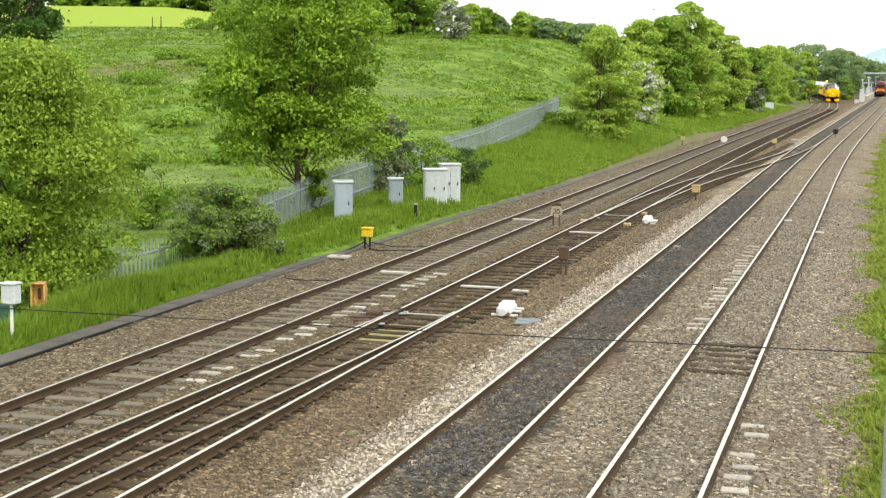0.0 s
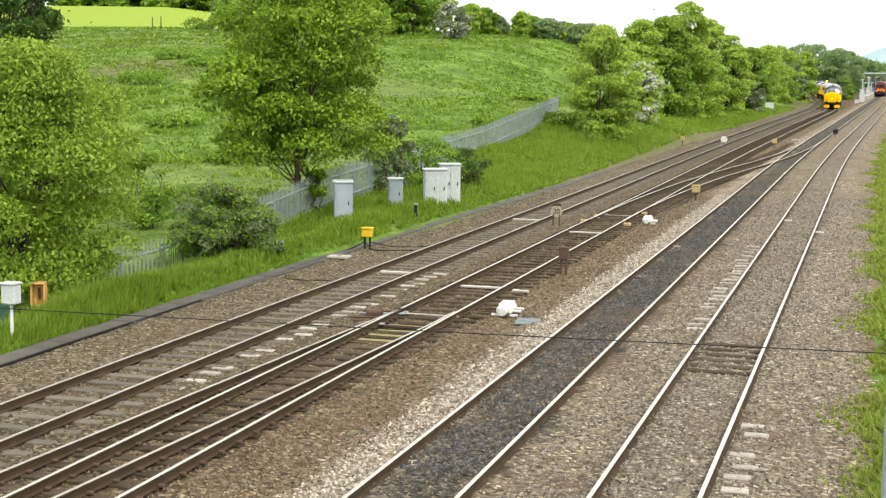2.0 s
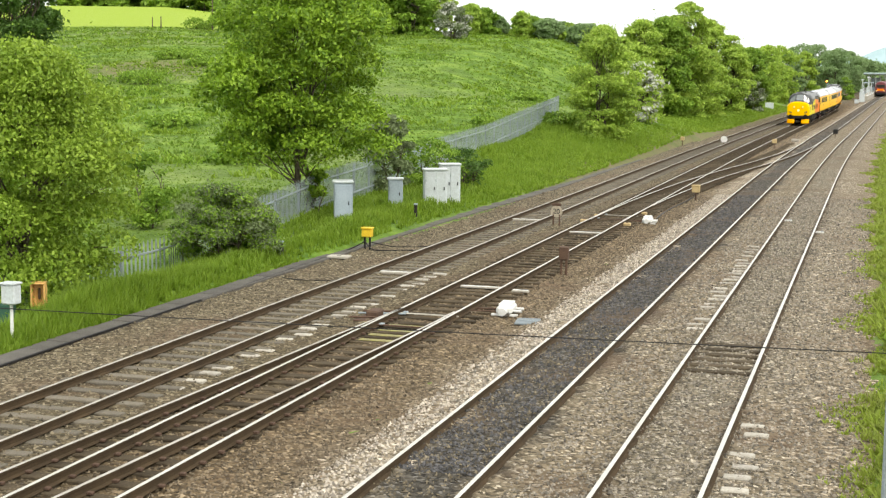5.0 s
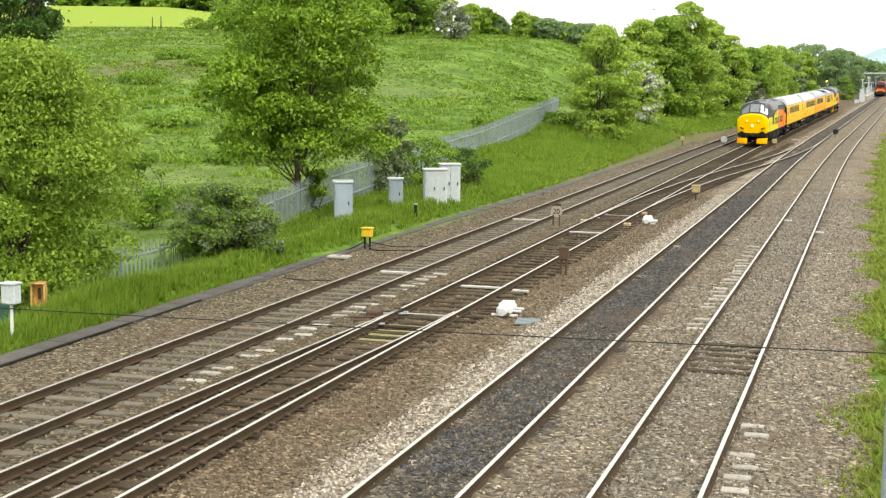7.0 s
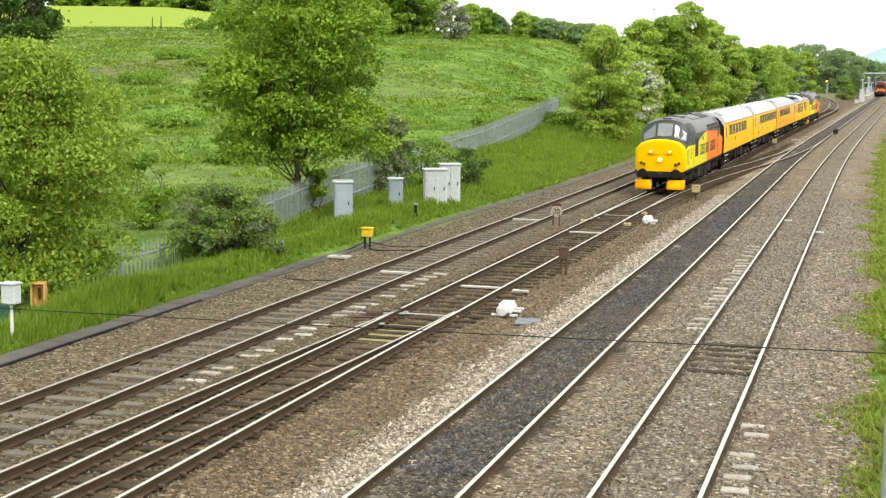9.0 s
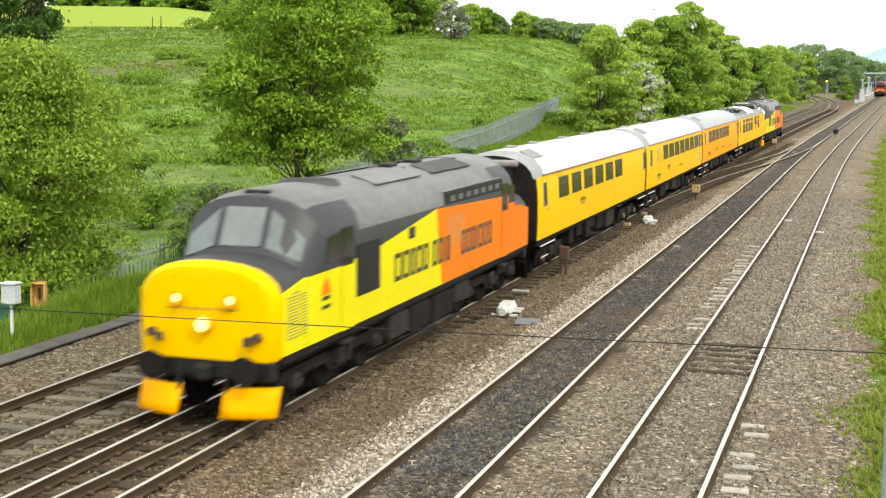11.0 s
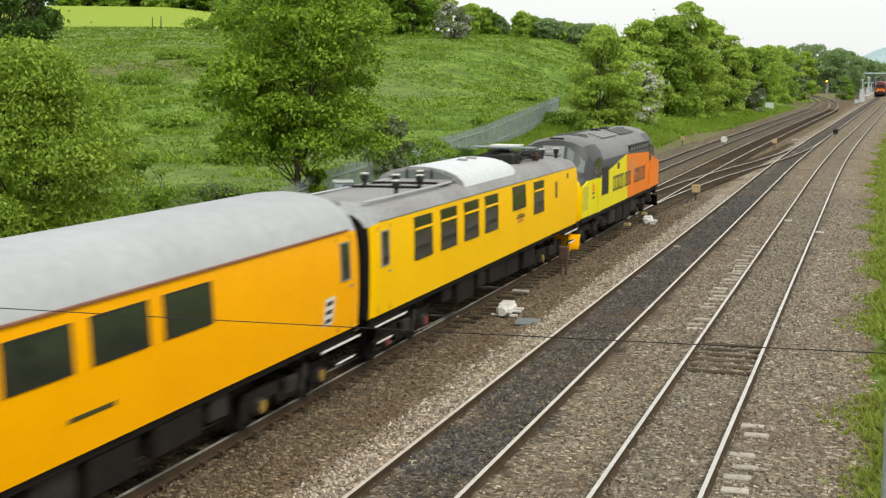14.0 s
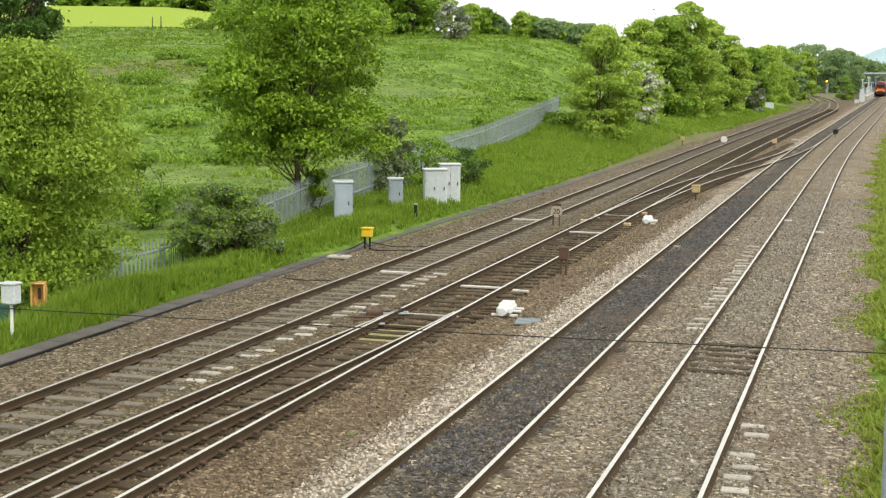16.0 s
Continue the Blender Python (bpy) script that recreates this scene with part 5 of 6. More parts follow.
def coach_base(label, paint, roof, flat=False):
    c = empty("railway_coach")
    tagged(c, label, "railway coach", "coaches of the train")
    L = 9.93
    half = MK2 if not flat else [(1.35, 1.16), (1.365, 1.45), (1.37, 1.85), (1.37, 2.3), (1.36, 2.75), (1.33, 3.04), (1.22, 3.20), (1.05, 3.30), (0.72, 3.36), (0.38, 3.39), (0.0, 3.40)]
    SIDE[0] = half
    rings = [ring_of(half, -L, 0.93, 0, 0.955), ring_of(half, -L + 0.04, 0.975, 0, 0.966), ring_of(half, -L + 0.14, 1, 0, 0.976), ring_of(half, -L + 0.5, 1, 0, 0.993), ring_of(half, -L + 0.95)] + [ring_of(half, y) for y in np.linspace(-8, 8, 9)] + [ring_of(half, L - 0.95), ring_of(half, L - 0.5, 1, 0, 0.993), ring_of(half, L - 0.14, 1, 0, 0.976), ring_of(half, L - 0.04, 0.975, 0, 0.966), ring_of(half, L, 0.93, 0, 0.955)]
    body = Shape().sweep(rings, closed=True, caps=True)
    # walls: the lower faces; roof: the upper faces as a part of its own
    wall, top, ends, grimy = Shape(), Shape(), (Shape(), Shape()), Shape()
    for f in body.f:
        zs = [body.v[k][2] for k in f]
        if max(zs) < 1.2:
            continue
        out = min(abs(body.v[k][1]) for k in f) > L - 0.05
        tgt = top if (min(zs) > 2.93 and len(f) == 4) else ends[body.v[f[0]][1] > 0] if out else wall
        if tgt is top and max(body.v[k][1] for k in f) < -L + 1.0:
            tgt = grimy
        tgt.add([body.v[k] for k in f], [tuple(range(len(f)))])
    grimy_me = grimy.mesh("roof_end", T_ROOF_GRIME)
    weld(grimy_me)
    part("roof_end", grimy_me, c, "soot-darkened roof end")
    wall_me = wall.mesh("body", paint)
    weld(wall_me)
    part("body", wall_me, c)
    for one in ends:
        part("end_wall", one.mesh("end_wall", UNDER), c, "grimy dark end wall")
    top_me = top.mesh("roof", roof)
    weld(top_me)
    part("roof", top_me, c)
    for s in (-1, 1):
        part("gutter", Shape().box((s * 1.335, 0, 3.05), (0.035, 18.6, 0.045), 0.01).mesh("gutter", T_ROOF_DARK if flat else GUTTER), c)
        part("sole_bar", Shape().box((s * 1.2, 0, 1.08), (0.12, 19.4, 0.17), 0.02).mesh("sole_bar", UNDER), c)
        # step boards with pale worn edges
        for e in (-1, 1):
            board = part("step_board", Shape().box((s * 1.32, e * 8.8, 0.98), (0.16, 1.9, 0.035), 0.008).mesh("step_board", UNDER), c)
            part("board_edge", Shape().box((s * 1.408, e * 8.8, 0.98), (0.022, 1.9, 0.045), 0.006).mesh("board_edge", WHITE), board, "white-painted edge")
            board = part("step_board", Shape().box((s * 1.30, e * 9.1, 0.62), (0.14, 0.9, 0.03), 0.008).mesh("step_board", UNDER), c)
            part("board_edge", Shape().box((s * 1.378, e * 9.1, 0.62), (0.02, 0.9, 0.04), 0.006).mesh("board_edge", WHITE), board, "white-painted edge")
    part("floor_frame", Shape().box((0, 0, 1.08), (2.3, 19.3, 0.18), 0.02).mesh("floor_frame", UNDER), c)
    for e in (-1, 1):
        # gangway bellows
        g = Shape()
        for k in range(2):
            y = e * (L + 0.03 + k * 0.06)
            g.box((0, y, 2.28), (1.15 if k % 2 else 1.05, 0.06, 2.2 if k % 2 else 2.1), 0.03)
        part("gangway", g.mesh("gangway", BLACK), c)
        part("gangway_hood", Shape().box((0, e * (L + 0.11), 3.42), (1.5, 0.2, 0.2), 0.08).mesh("gangway_hood", T_ROOF_DARK), c)
        buffers(c, e * L, e * 0.8)
    bogie(c, -7.1, (-1.3, 1.3), 0.455, WHEEL_C, 3.6, DULL_RED)
    bogie(c, 7.1, (-1.3, 1.3), 0.455, WHEEL_C, 3.6, DULL_YELLOW)
    return c


def underboxes(c, seed):
    rnd = random.Random(seed)
    y = -4.3
    while y < 4.0:
        w, h = rnd.uniform(0.5, 1.5), rnd.uniform(0.35, 0.6)
        for s in (-1, 1):
            part("equipment_box", Shape().box((s * rnd.uniform(0.85, 1.0), y + w / 2, 0.98 - h / 2), (0.5, w, h), 0.03).mesh("equipment_box", rnd.choice([UNDER, UNDER, UNDER_PALE])), c)
        y += w + rnd.uniform(0.15, 0.5)
    part("air_tank", Shape().tube((-0.5, 4.4, 0.7), (-0.5, 5.2, 0.7), 0.22, n=14).mesh("air_tank", UNDER_PALE), c)


def marking(c, y, z, wide=0.9):
    """Small lettering and an orange flash, as plain bars."""
    plate(c, "lettering", y, y + wide, z + 0.10, z + 0.15, LETTER, sides=(1,))
    plate(c, "lettering", y + 0.1, y + wide * 0.8, z + 0.17, z + 0.21, LETTER, sides=(1,))
    plate(c, "flash", y + wide * 0.1, y + wide * 0.75, z - 0.02, z + 0.07, LOGO_ORANGE, "orange flash", slant=0.06, sides=(1,))


def chevrons(c, y):
    plate(c, "notice_panel", y, y + 0.42, 1.42, 1.92, WHITE, "white panel with black slanting stripes", slant=0.12, sides=(1,))
    for k in range(3):
        plate(c, "stripe", y + 0.06 + 0.03 * k, y + 0.36 + 0.03 * k, 1.47 + k * 0.155, 1.54 + k * 0.155, BLACK, slant=0.02, off=0.010, sides=(1,))


def end_door(c, y, z0=2.15, z1=2.82, w=0.42):
    window(c, y, w, z0, z1, name="door_window", frame_mat=T_ROOF_DARK)
    for e in (-0.36, 0.36):
        plate(c, "door_seam", y + e - 0.008, y + e + 0.008, 1.2, 2.95, RUST, off=0.004)
    plate(c, "door_handle", y + 0.24, y + 0.31, 1.98, 2.02, T_ROOF_DARK, off=0.03)


def roof_hatch(c, y, w=1.3):
    part("roof_panel", Shape().box((0.72, y, 3.635), (0.5, w, 0.03), 0.01, Matrix.Rotation(radians(24), 3, "Y")).mesh("roof_panel", T_ROOF_DARK), c)
    part("roof_vent", Shape().box((-0.2, y + 1.2, 3.75), (0.34, 0.5, 0.10), 0.03).mesh("roof_vent", T_ROOF_DARK), c)


def coach_one():
    c = coach_base("yellow test train coach with six windows and pale grey roof", T_YELLOW, T_ROOF)
    end_door(c, -9.1)
    end_door(c, 9.42)
    for k in range(6):
        window(c, -6.5 + 1.965 * k, 1.34, 2.24, 2.83)
    marking(c, -3.9, 1.75)
    plate(c, "faded_panel", -7.4, -6.4, 2.88, 2.98, T_AMBER)
    underboxes(c, 1)
    roof_hatch(c, -8.3)
    for y in (-4, 0.5, 4.5):
        part("roof_vent", Shape().box((-0.25, y, 3.755), (0.3, 0.42, 0.09), 0.03).mesh("roof_vent", T_ROOF_DARK), c)
    return c


def coach_two():
    c = coach_base("bright yellow test train coach with louvred grille and seven windows", T_YELLOW, T_ROOF)
    end_door(c, -8.85)
    window(c, 9.42, 0.28, 2.2, 2.83, name="door_window", frame_mat=T_ROOF_DARK)
    # louvred grille
    plate(c, "grille", -7.1, -5.6, 2.22, 2.80, T_ROOF_DARK, "louvred grille", sides=(1,))
    for k in range(8):
        plate(c, "louvre", -7.08, -5.62, 2.245 + k * 0.07, 2.285 + k * 0.07, T_YELLOW, off=0.03, sides=(1,))
    for k in range(7):
        window(c, -4.45 + 1.915 * k, 1.40, 2.25, 2.84)
    window(c, 8.55, 0.62, 2.26, 2.85, SCREEN)
    marking(c, -3.8, 1.68)
    marking(c, -7.0, 1.45, 1.2)
    plate(c, "lettering", 0.4, 1.5, 1.62, 1.68, LETTER, sides=(1,))
    chevrons(c, 8.2)
    underboxes(c, 2)
    roof_hatch(c, -8.1)
    for y in (-2, 2.5):
        part("roof_vent", Shape().box((-0.25, y, 3.755), (0.3, 0.42, 0.09), 0.03).mesh("roof_vent", T_ROOF_DARK), c)
    return c


def coach_three():
    c = coach_base("amber yellow test train coach with six windows", T_AMBER, T_ROOF_MID)
    end_door(c, -9.1)
    end_door(c, 9.1)
    for k in range(6):
        window(c, -6.6 + 1.9 * k, 1.41, 2.26, 2.84)
    marking(c, -3.7, 1.55)
    marking(c, -7.6, 1.45, 1.4)
    plate(c, "lettering", -0.3, 0.8, 1.62, 1.68, LETTER, sides=(1,))
    chevrons(c, 8.0)
    underboxes(c, 3)
    roof_hatch(c, -8.3)
    return c


def coach_four():
    c = coach_base("yellow overhead-line inspection coach with flat roof and raised dome", T_YELLOW, T_ROOF_DARK, flat=True)
    end_door(c, -9.1)
    for y in (-6.6, -4.7, -2.8, -0.94):
        window(c, y, 1.18, 2.02, 2.90, split=2.66)
    window(c, 1.95, 1.38, 2.34, 2.93)
    window(c, 4.32, 1.18, 2.02, 2.90, split=2.66)
    marking(c, 1.7, 1.95, 0.9)
    plate(c, "vent", 6.5, 6.75, 2.25, 2.75, RUST, "small louvred vent", sides=(1,))
    plate(c, "vent", 8.2, 8.4, 2.75, 2.9, RUST, sides=(1,))
    underboxes(c, 4)
    # silver dome over the observation room
    half = [(1.16, 3.2), (1.10, 3.38), (0.94, 3.52), (0.67, 3.63), (0.34, 3.70), (0.0, 3.72)]
    rings = [[(x, y, z) for x, z in half] + [(-x, y, z) for x, z in half[-2::-1]] for y in np.linspace(-2.7, 2.2, 6)]
    end = [[(x * k, y, 3.2 + (z - 3.2) * k) for x, z in half] + [(-x * k, y, 3.2 + (z - 3.2) * k) for x, z in half[-2::-1]] for y, k in ((2.7, 0.93), (3.1, 0.80), (3.4, 0.58))]
    part("dome", Shape().sweep(rings + end, closed=False, caps=False).mesh("dome", T_ROOF, True), c, "silver curved observation dome")
    for y in (0.3, 1.2):
        part("dome_vent", Shape().tube((0.2, y, 3.69), (0.2, y, 3.76), 0.16, 0.13, n=12).mesh("dome_vent", T_ROOF_DARK), c)
    fr = Shape()
    outer = [(x, -2.72, z) for x, z in half] + [(-x, -2.72, z) for x, z in half[-2::-1]]
    inner = [(x * 0.82, -2.72, 3.24 + (z - 3.2) * 0.78) for x, y, z in outer]
    fr.sweep([outer, inner], closed=False, caps=False)
    dome_end = part("dome_end", fr.mesh("dome_end", T_ROOF_DARK), c)
    part("pane", Shape().add(inner, [tuple(range(len(inner)))[::-1]]).mesh("pane", SCREEN), dome_end)
    for s in (-1, 1):
        part("wiper_post", Shape().tube((s * 0.32, -2.74, 3.24), (s * 0.32, -2.76, 3.66), 0.02).mesh("wiper_post", BLACK), c)
    # sloping fairing before the dome
    part("fairing", Shape().sweep([[(0.95, -3.9, 3.34), (-0.95, -3.9, 3.34)], [(0.9, -2.75, 3.42), (-0.9, -2.75, 3.42)]], closed=False, caps=False).mesh("fairing", T_ROOF_DARK), c)
    # pantograph, folded
    p = Shape()
    for x in (-0.55, 0.55):
        p.box((x, 6.0, 3.5), (0.08, 2.6, 0.08), 0.02)
        for y in (4.8, 7.2):
            p.tube((x, y, 3.38), (x, y, 3.56), 0.09, 0.06, n=10)
        p.tube((x, 4.9, 3.62), (x * 0.5, 6.9, 3.74), 0.035, n=8)
        p.tube((x * 0.5, 6.9, 3.74), (x * 1.2, 5.3, 3.82), 0.025, n=8)
    for y in (4.9, 6.2, 7.1):
        p.box((0, y, 3.56), (1.4, 0.14, 0.12), 0.03)
    part("pantograph", p.mesh("pantograph", [BLACK]), c, "folded black pantograph")
    for x, y, w, d, h in ((0.3, 4.6, 0.5, 0.5, 0.3), (-0.4, 6.6, 0.7, 0.5, 0.34), (0.45, 7.6, 0.4, 0.4, 0.28), (-0.1, 8.3, 0.6, 0.35, 0.22)):
        part("roof_box", Shape().box((x, y, 3.38 + h / 2), (w, d, h), 0.05).mesh("roof_box", BLACK), c)
    for x, y in ((0.5, 5.2), (-0.5, 5.2), (0.7, 6.7), (0.0, 7.7)):
        part("insulator", Shape().tube((x, y, 3.38), (x, y, 3.62), 0.09, 0.05, n=10).tube((x, y, 3.44), (x, y, 3.47), 0.13, n=10).tube((x, y, 3.52), (x, y, 3.55), 0.12, n=10).mesh("insulator", RUST), c)
    part("roof_platform", Shape().box((-0.1, 6.1, 3.86), (0.9, 0.7, 0.04), 0.01).mesh("roof_platform", WHITE), c)
    for y in (5.3, 5.6):
        part("pantograph_head", Shape().box((0, y, 3.83), (1.9, 0.08, 0.05), 0.015).mesh("pantograph_head", GALV), c)
    for x, y in ((0.75, -5.0), (0.2, -5.1), (-0.6, -5.0), (0.8, -6.8), (0.3, -3.6), (0.9, 8.6), (0.6, 7.9)):
        lampb = part("roof_lamp", Shape().tube((x, y, 3.36), (x, y, 3.52), 0.05, n=8).box((x, y, 3.58), (0.16, 0.2, 0.16), 0.04).mesh("roof_lamp", BLACK), c)
        part("lens", Shape().box((x, y, 3.675), (0.15, 0.16, 0.035), 0.01).mesh("lens", WHITE), lampb)
    for y in (-5.6, -4.3):
        part("roof_pipe", Shape().tube((-0.9, y, 3.41), (0.9, y + 0.2, 3.43), 0.03, n=8).mesh("roof_pipe", UNDER), c)
    for x in (-0.75, 0.95):
        part("roof_walk", Shape().box((x, -6.2, 3.40), (0.09, 6.0, 0.03), 0.01).mesh("roof_walk", T_ROOF_MID), c)
    # yellow plough under the far end
    part("plough", Shape().sweep([[(0.5, 9.9, 0.25), (1.25, 9.5, 0.25), (1.25, 9.5, 0.85), (0.5, 9.9, 0.85)], [(0.5, 9.8, 0.25), (1.2, 9.4, 0.25), (1.2, 9.4, 0.85), (0.5, 9.8, 0.85)]]).mesh("plough", T_AMBER), c)
    return c


def locomotive():
    """A six-axle diesel with a nose at either end."""
    c = empty("locomotive")
    tagged(c, "diesel locomotive in lemon, orange and charcoal with yellow nose", "locomotive", "locomotives of the train")
    half = [(1.30, 1.12), (1.35, 1.2), (1.352, 2.0), (1.352, 2.62), (1.345, 3.0), (1.24, 3.34), (1.02, 3.58), (0.72, 3.74), (0.36, 3.83), (0.0, 3.86)]
    cab = [(1.30, 1.12), (1.35, 1.2), (1.352, 2.0), (1.352, 2.62), (1.33, 3.0), (1.20, 3.30), (0.98, 3.52), (0.70, 3.66), (0.35, 3.74), (0.0, 3.77)]
    nose = [(1.26, 1.12), (1.31, 1.2), (1.32, 1.85), (1.305, 2.2), (1.22, 2.42), (1.06, 2.58), (0.86, 2.68), (0.60, 2.75), (0.30, 2.79), (0.0, 2.80)]
    ring = lambda h, y, k=1.0, bow=0.0: [(x * k, y + bow * (x * x), 1.12 + (z - 1.12) * (0.5 + 0.5 * k)) for x, z in h] + [(-x * k, y + bow * (x * x), 1.12 + (z - 1.12) * (0.5 + 0.5 * k)) for x, z in h[-2::-1]]
    mid = [(a[0] * 0.45 + b[0] * 0.55, a[1] * 0.45 + b[1] * 0.55) for a, b in zip(nose, cab)]
    front = [ring(nose, -8.92, 0.80, 0.05), ring(nose, -8.90, 0.90, 0.05), ring(nose, -8.82, 0.965, 0.05), ring(nose, -8.66, 1.0, 0.05), ring(nose, -7.56, 1.0, 0.12)]
    screen = [ring(cab, -7.06, 1.0, 0.12), ring(cab, -6.8)]
    rings = front + screen + [ring(half, -6.6)] + [ring(half, y) for y in np.linspace(-5, 5, 6)]
    back = [[(x, -y, z) for x, y, z in r] for r in (front + screen + [ring(half, -6.6)])][::-1]
    rings += back
    n = len(rings)
    pick = lambda k, j: 1 if k < 3 else 2 if k >= n - 4 else (3 if (7 < k < n - 9 and 4 <= j <= 13) or (5 < k < n - 7 and 6 <= j <= 11) else 0)
    sh = Shape().sweep(rings, closed=True, caps=True, mi=pick)
    body_me = sh.mesh("body", [L_ROOF, T_YELLOW, T_ORANGE, L_ROOF_PALE], True)
    body_me.set_sharp_from_angle(angle=radians(34))
    body = part("body", body_me, c)
    for s in (-1, 1):
        X0, X1 = s * 1.349, s * 1.358
        part("side_panel", prism([(-7.6, 1.2), (0.3, 1.2), (-0.13, 2.97), (-3.8, 2.56), (-6.0, 2.42), (-7.6, 2.42)], X0, X1).mesh("side_panel", T_LIME), c, "lemon yellow side panel")
        part("side_panel", prism([(0.31, 1.2), (7.6, 1.2), (7.6, 2.40), (7.0, 2.46), (6.8, 2.76), (-0.12, 2.97)], X0, X1).mesh("side_panel", T_ORANGE), c, "orange side panel")
        part("nose_panel", prism([(-8.6, 1.2), (-7.6, 1.2), (-7.6, 2.42), (-8.6, 2.26)], s * 1.29, s * 1.345).mesh("nose_panel", T_LIME), c)
        part("nose_panel", prism([(7.6, 1.2), (8.6, 1.2), (8.6, 2.26), (7.6, 2.42)], s * 1.29, s * 1.345).mesh("nose_panel", T_ORANGE), c)
        # nose grille with pale louvres
        for ga in (-8.45, -7.85):
            g = part("nose_grille", prism([(ga, 1.45), (ga + 0.5, 1.45), (ga + 0.5, 2.26), (ga, 2.20)], s * 1.325, s * 1.352).mesh("nose_grille", FADED_LIME), c, "faded louvred nose grille")
            for k in range(14):
                part("louvre", Shape().box((s * 1.354, ga + 0.25, 1.49 + k * 0.054), (0.016, 0.46, 0.022), 0.004).mesh("louvre", T_LIME), g)
        # cab doors, recessed and dark at the window
        for y, pm in ((-5.66, T_LIME), (5.9, T_ORANGE)):
            d = part("cab_door", prism([(y - 0.3, 1.18), (y + 0.3, 1.18), (y + 0.3, 2.40), (y - 0.3, 2.40)], X0, s * 1.366).mesh("cab_door", pm), c)
            part("door_window", prism([(y - 0.30, 2.40), (y + 0.30, 2.40), (y + 0.28, 3.12), (y - 0.28, 3.12)], X0, s * 1.362).mesh("door_window", GLASS), d)
            part("handrail", Shape().tube((s * 1.40, y - 0.36, 1.4), (s * 1.40, y - 0.36, 2.4), 0.018, n=6).mesh("handrail", pm), d)
            part("step", Shape().box((s * 1.3, y, 0.95), (0.2, 0.5, 0.06), 0.01).mesh("step", UNDER_PALE), d)
            e = -1 if y < 0 else 1
            part("cab_window", prism([(y + e * 0.40, 2.56), (y + e * 1.10, 2.56), (y + e * 0.98, 3.02), (y + e * 0.40, 3.06)], X0, s * 1.362).mesh("cab_window", GLASS), c)
        part("radiator_grille", prism([(-5.22, 1.72), (-3.9, 1.72), (-3.9, 2.72), (-5.22, 2.72)], X0, s * 1.368).mesh("radiator_grille", BLACK), c, "black radiator grille")
        part("side_window", prism([(-2.1, 2.5), (-1.68, 2.5), (-1.68, 2.74), (-2.1, 2.74)], X0, s * 1.366).mesh("side_window", GLASS), c)
        cant = part("cantrail_grille", prism([(0.5, 3.0), (5.6, 2.97), (5.6, 3.27), (0.7, 3.27)], s * 1.25, s * 1.352).mesh("cantrail_grille", BLACK), c, "long black cantrail grille")
        for k in range(7):
            part("louvre", prism([(0.95 + k * 0.66, 3.05), (1.30 + k * 0.66, 3.05), (1.30 + k * 0.66, 3.18), (0.95 + k * 0.66, 3.18)], s * 1.30, s * 1.357).mesh("louvre", L_ROOF_PALE), cant)
        part("cantrail_strip", Shape().box((s * 1.262, 3.05, 3.295), (0.05, 5.1, 0.022), 0.006).mesh("cantrail_strip", T_ROOF_DARK), c)
        part("access_hatch", prism([(0.7, 2.0), (2.2, 2.0), (2.2, 2.72), (0.7, 2.72)], X0, s * 1.3615).mesh("access_hatch", T_HATCH), c)
        # lettering, as plain bars and shapes
        for k, (a, w) in enumerate(((-3.0, 0.46), (-2.46, 0.42), (-1.96, 0.30), (-1.58, 0.42), (-1.08, 0.36), (-0.42, 0.34), (0.0, 0.36), (0.45, 0.14), (0.66, 0.26), (1.85, 0.34), (2.28, 0.36), (2.72, 0.32), (3.12, 0.13), (3.34, 0.40), (3.82, 0.36), (4.26, 0.34))):
            # bold lettering as plain hollow blocks
            z0, z1 = 1.70, 2.28
            lt = Shape()
            strokes = [(a, a + 0.105, z0, z1)]
            if w > 0.2:
                strokes += [(a + w - 0.105, a + w, z0, z1), (a + 0.105, a + w - 0.105, z0, z0 + 0.10), (a + 0.105, a + w - 0.105, z1 - 0.10, z1)]
            for (y0, y1, b0, b1) in strokes:
                prism([(y0, b0), (y1, b0), (y1, b1), (y0, b1)], X0, s * 1.362, 0, lt)
            part("lettering", lt.mesh("lettering", LETTER if a < 0.5 else RUST), c)
        em = part("emblem", prism([(-6.98, 2.0), (-6.52, 2.0), (-6.6, 2.2), (-6.75, 2.32), (-6.9, 2.2)], X0, s * 1.364).mesh("emblem", T_ORANGE), c)
        for k in range(2):
            part("lettering", prism([(-6.95, 1.9 - k * 0.16), (-6.55, 1.9 - k * 0.16), (-6.55, 1.97 - k * 0.16), (-6.95, 1.97 - k * 0.16)], X0, s * 1.363).mesh("lettering", LETTER), c)
        # battery boxes and tanks between the bogies
        for y, w, h, m_ in ((-2.3, 1.2, 0.55, UNDER_PALE), (-0.9, 1.4, 0.62, UNDER), (0.8, 1.6, 0.66, UNDER), (2.4, 1.2, 0.5, UNDER_PALE)):
            part("equipment_box", Shape().box((s * 0.95, y, 0.98 - h / 2), (0.62, w, h), 0.06).mesh("equipment_box", m_), c)
        part("valance", Shape().box((s * 1.27, 0, 1.10), (0.1, 17.2, 0.14), 0.02).mesh("valance", UNDER), c)
    part("frame", Shape().box((0, 0, 1.0), (2.3, 17.4, 0.24), 0.04).mesh("frame", UNDER), c)
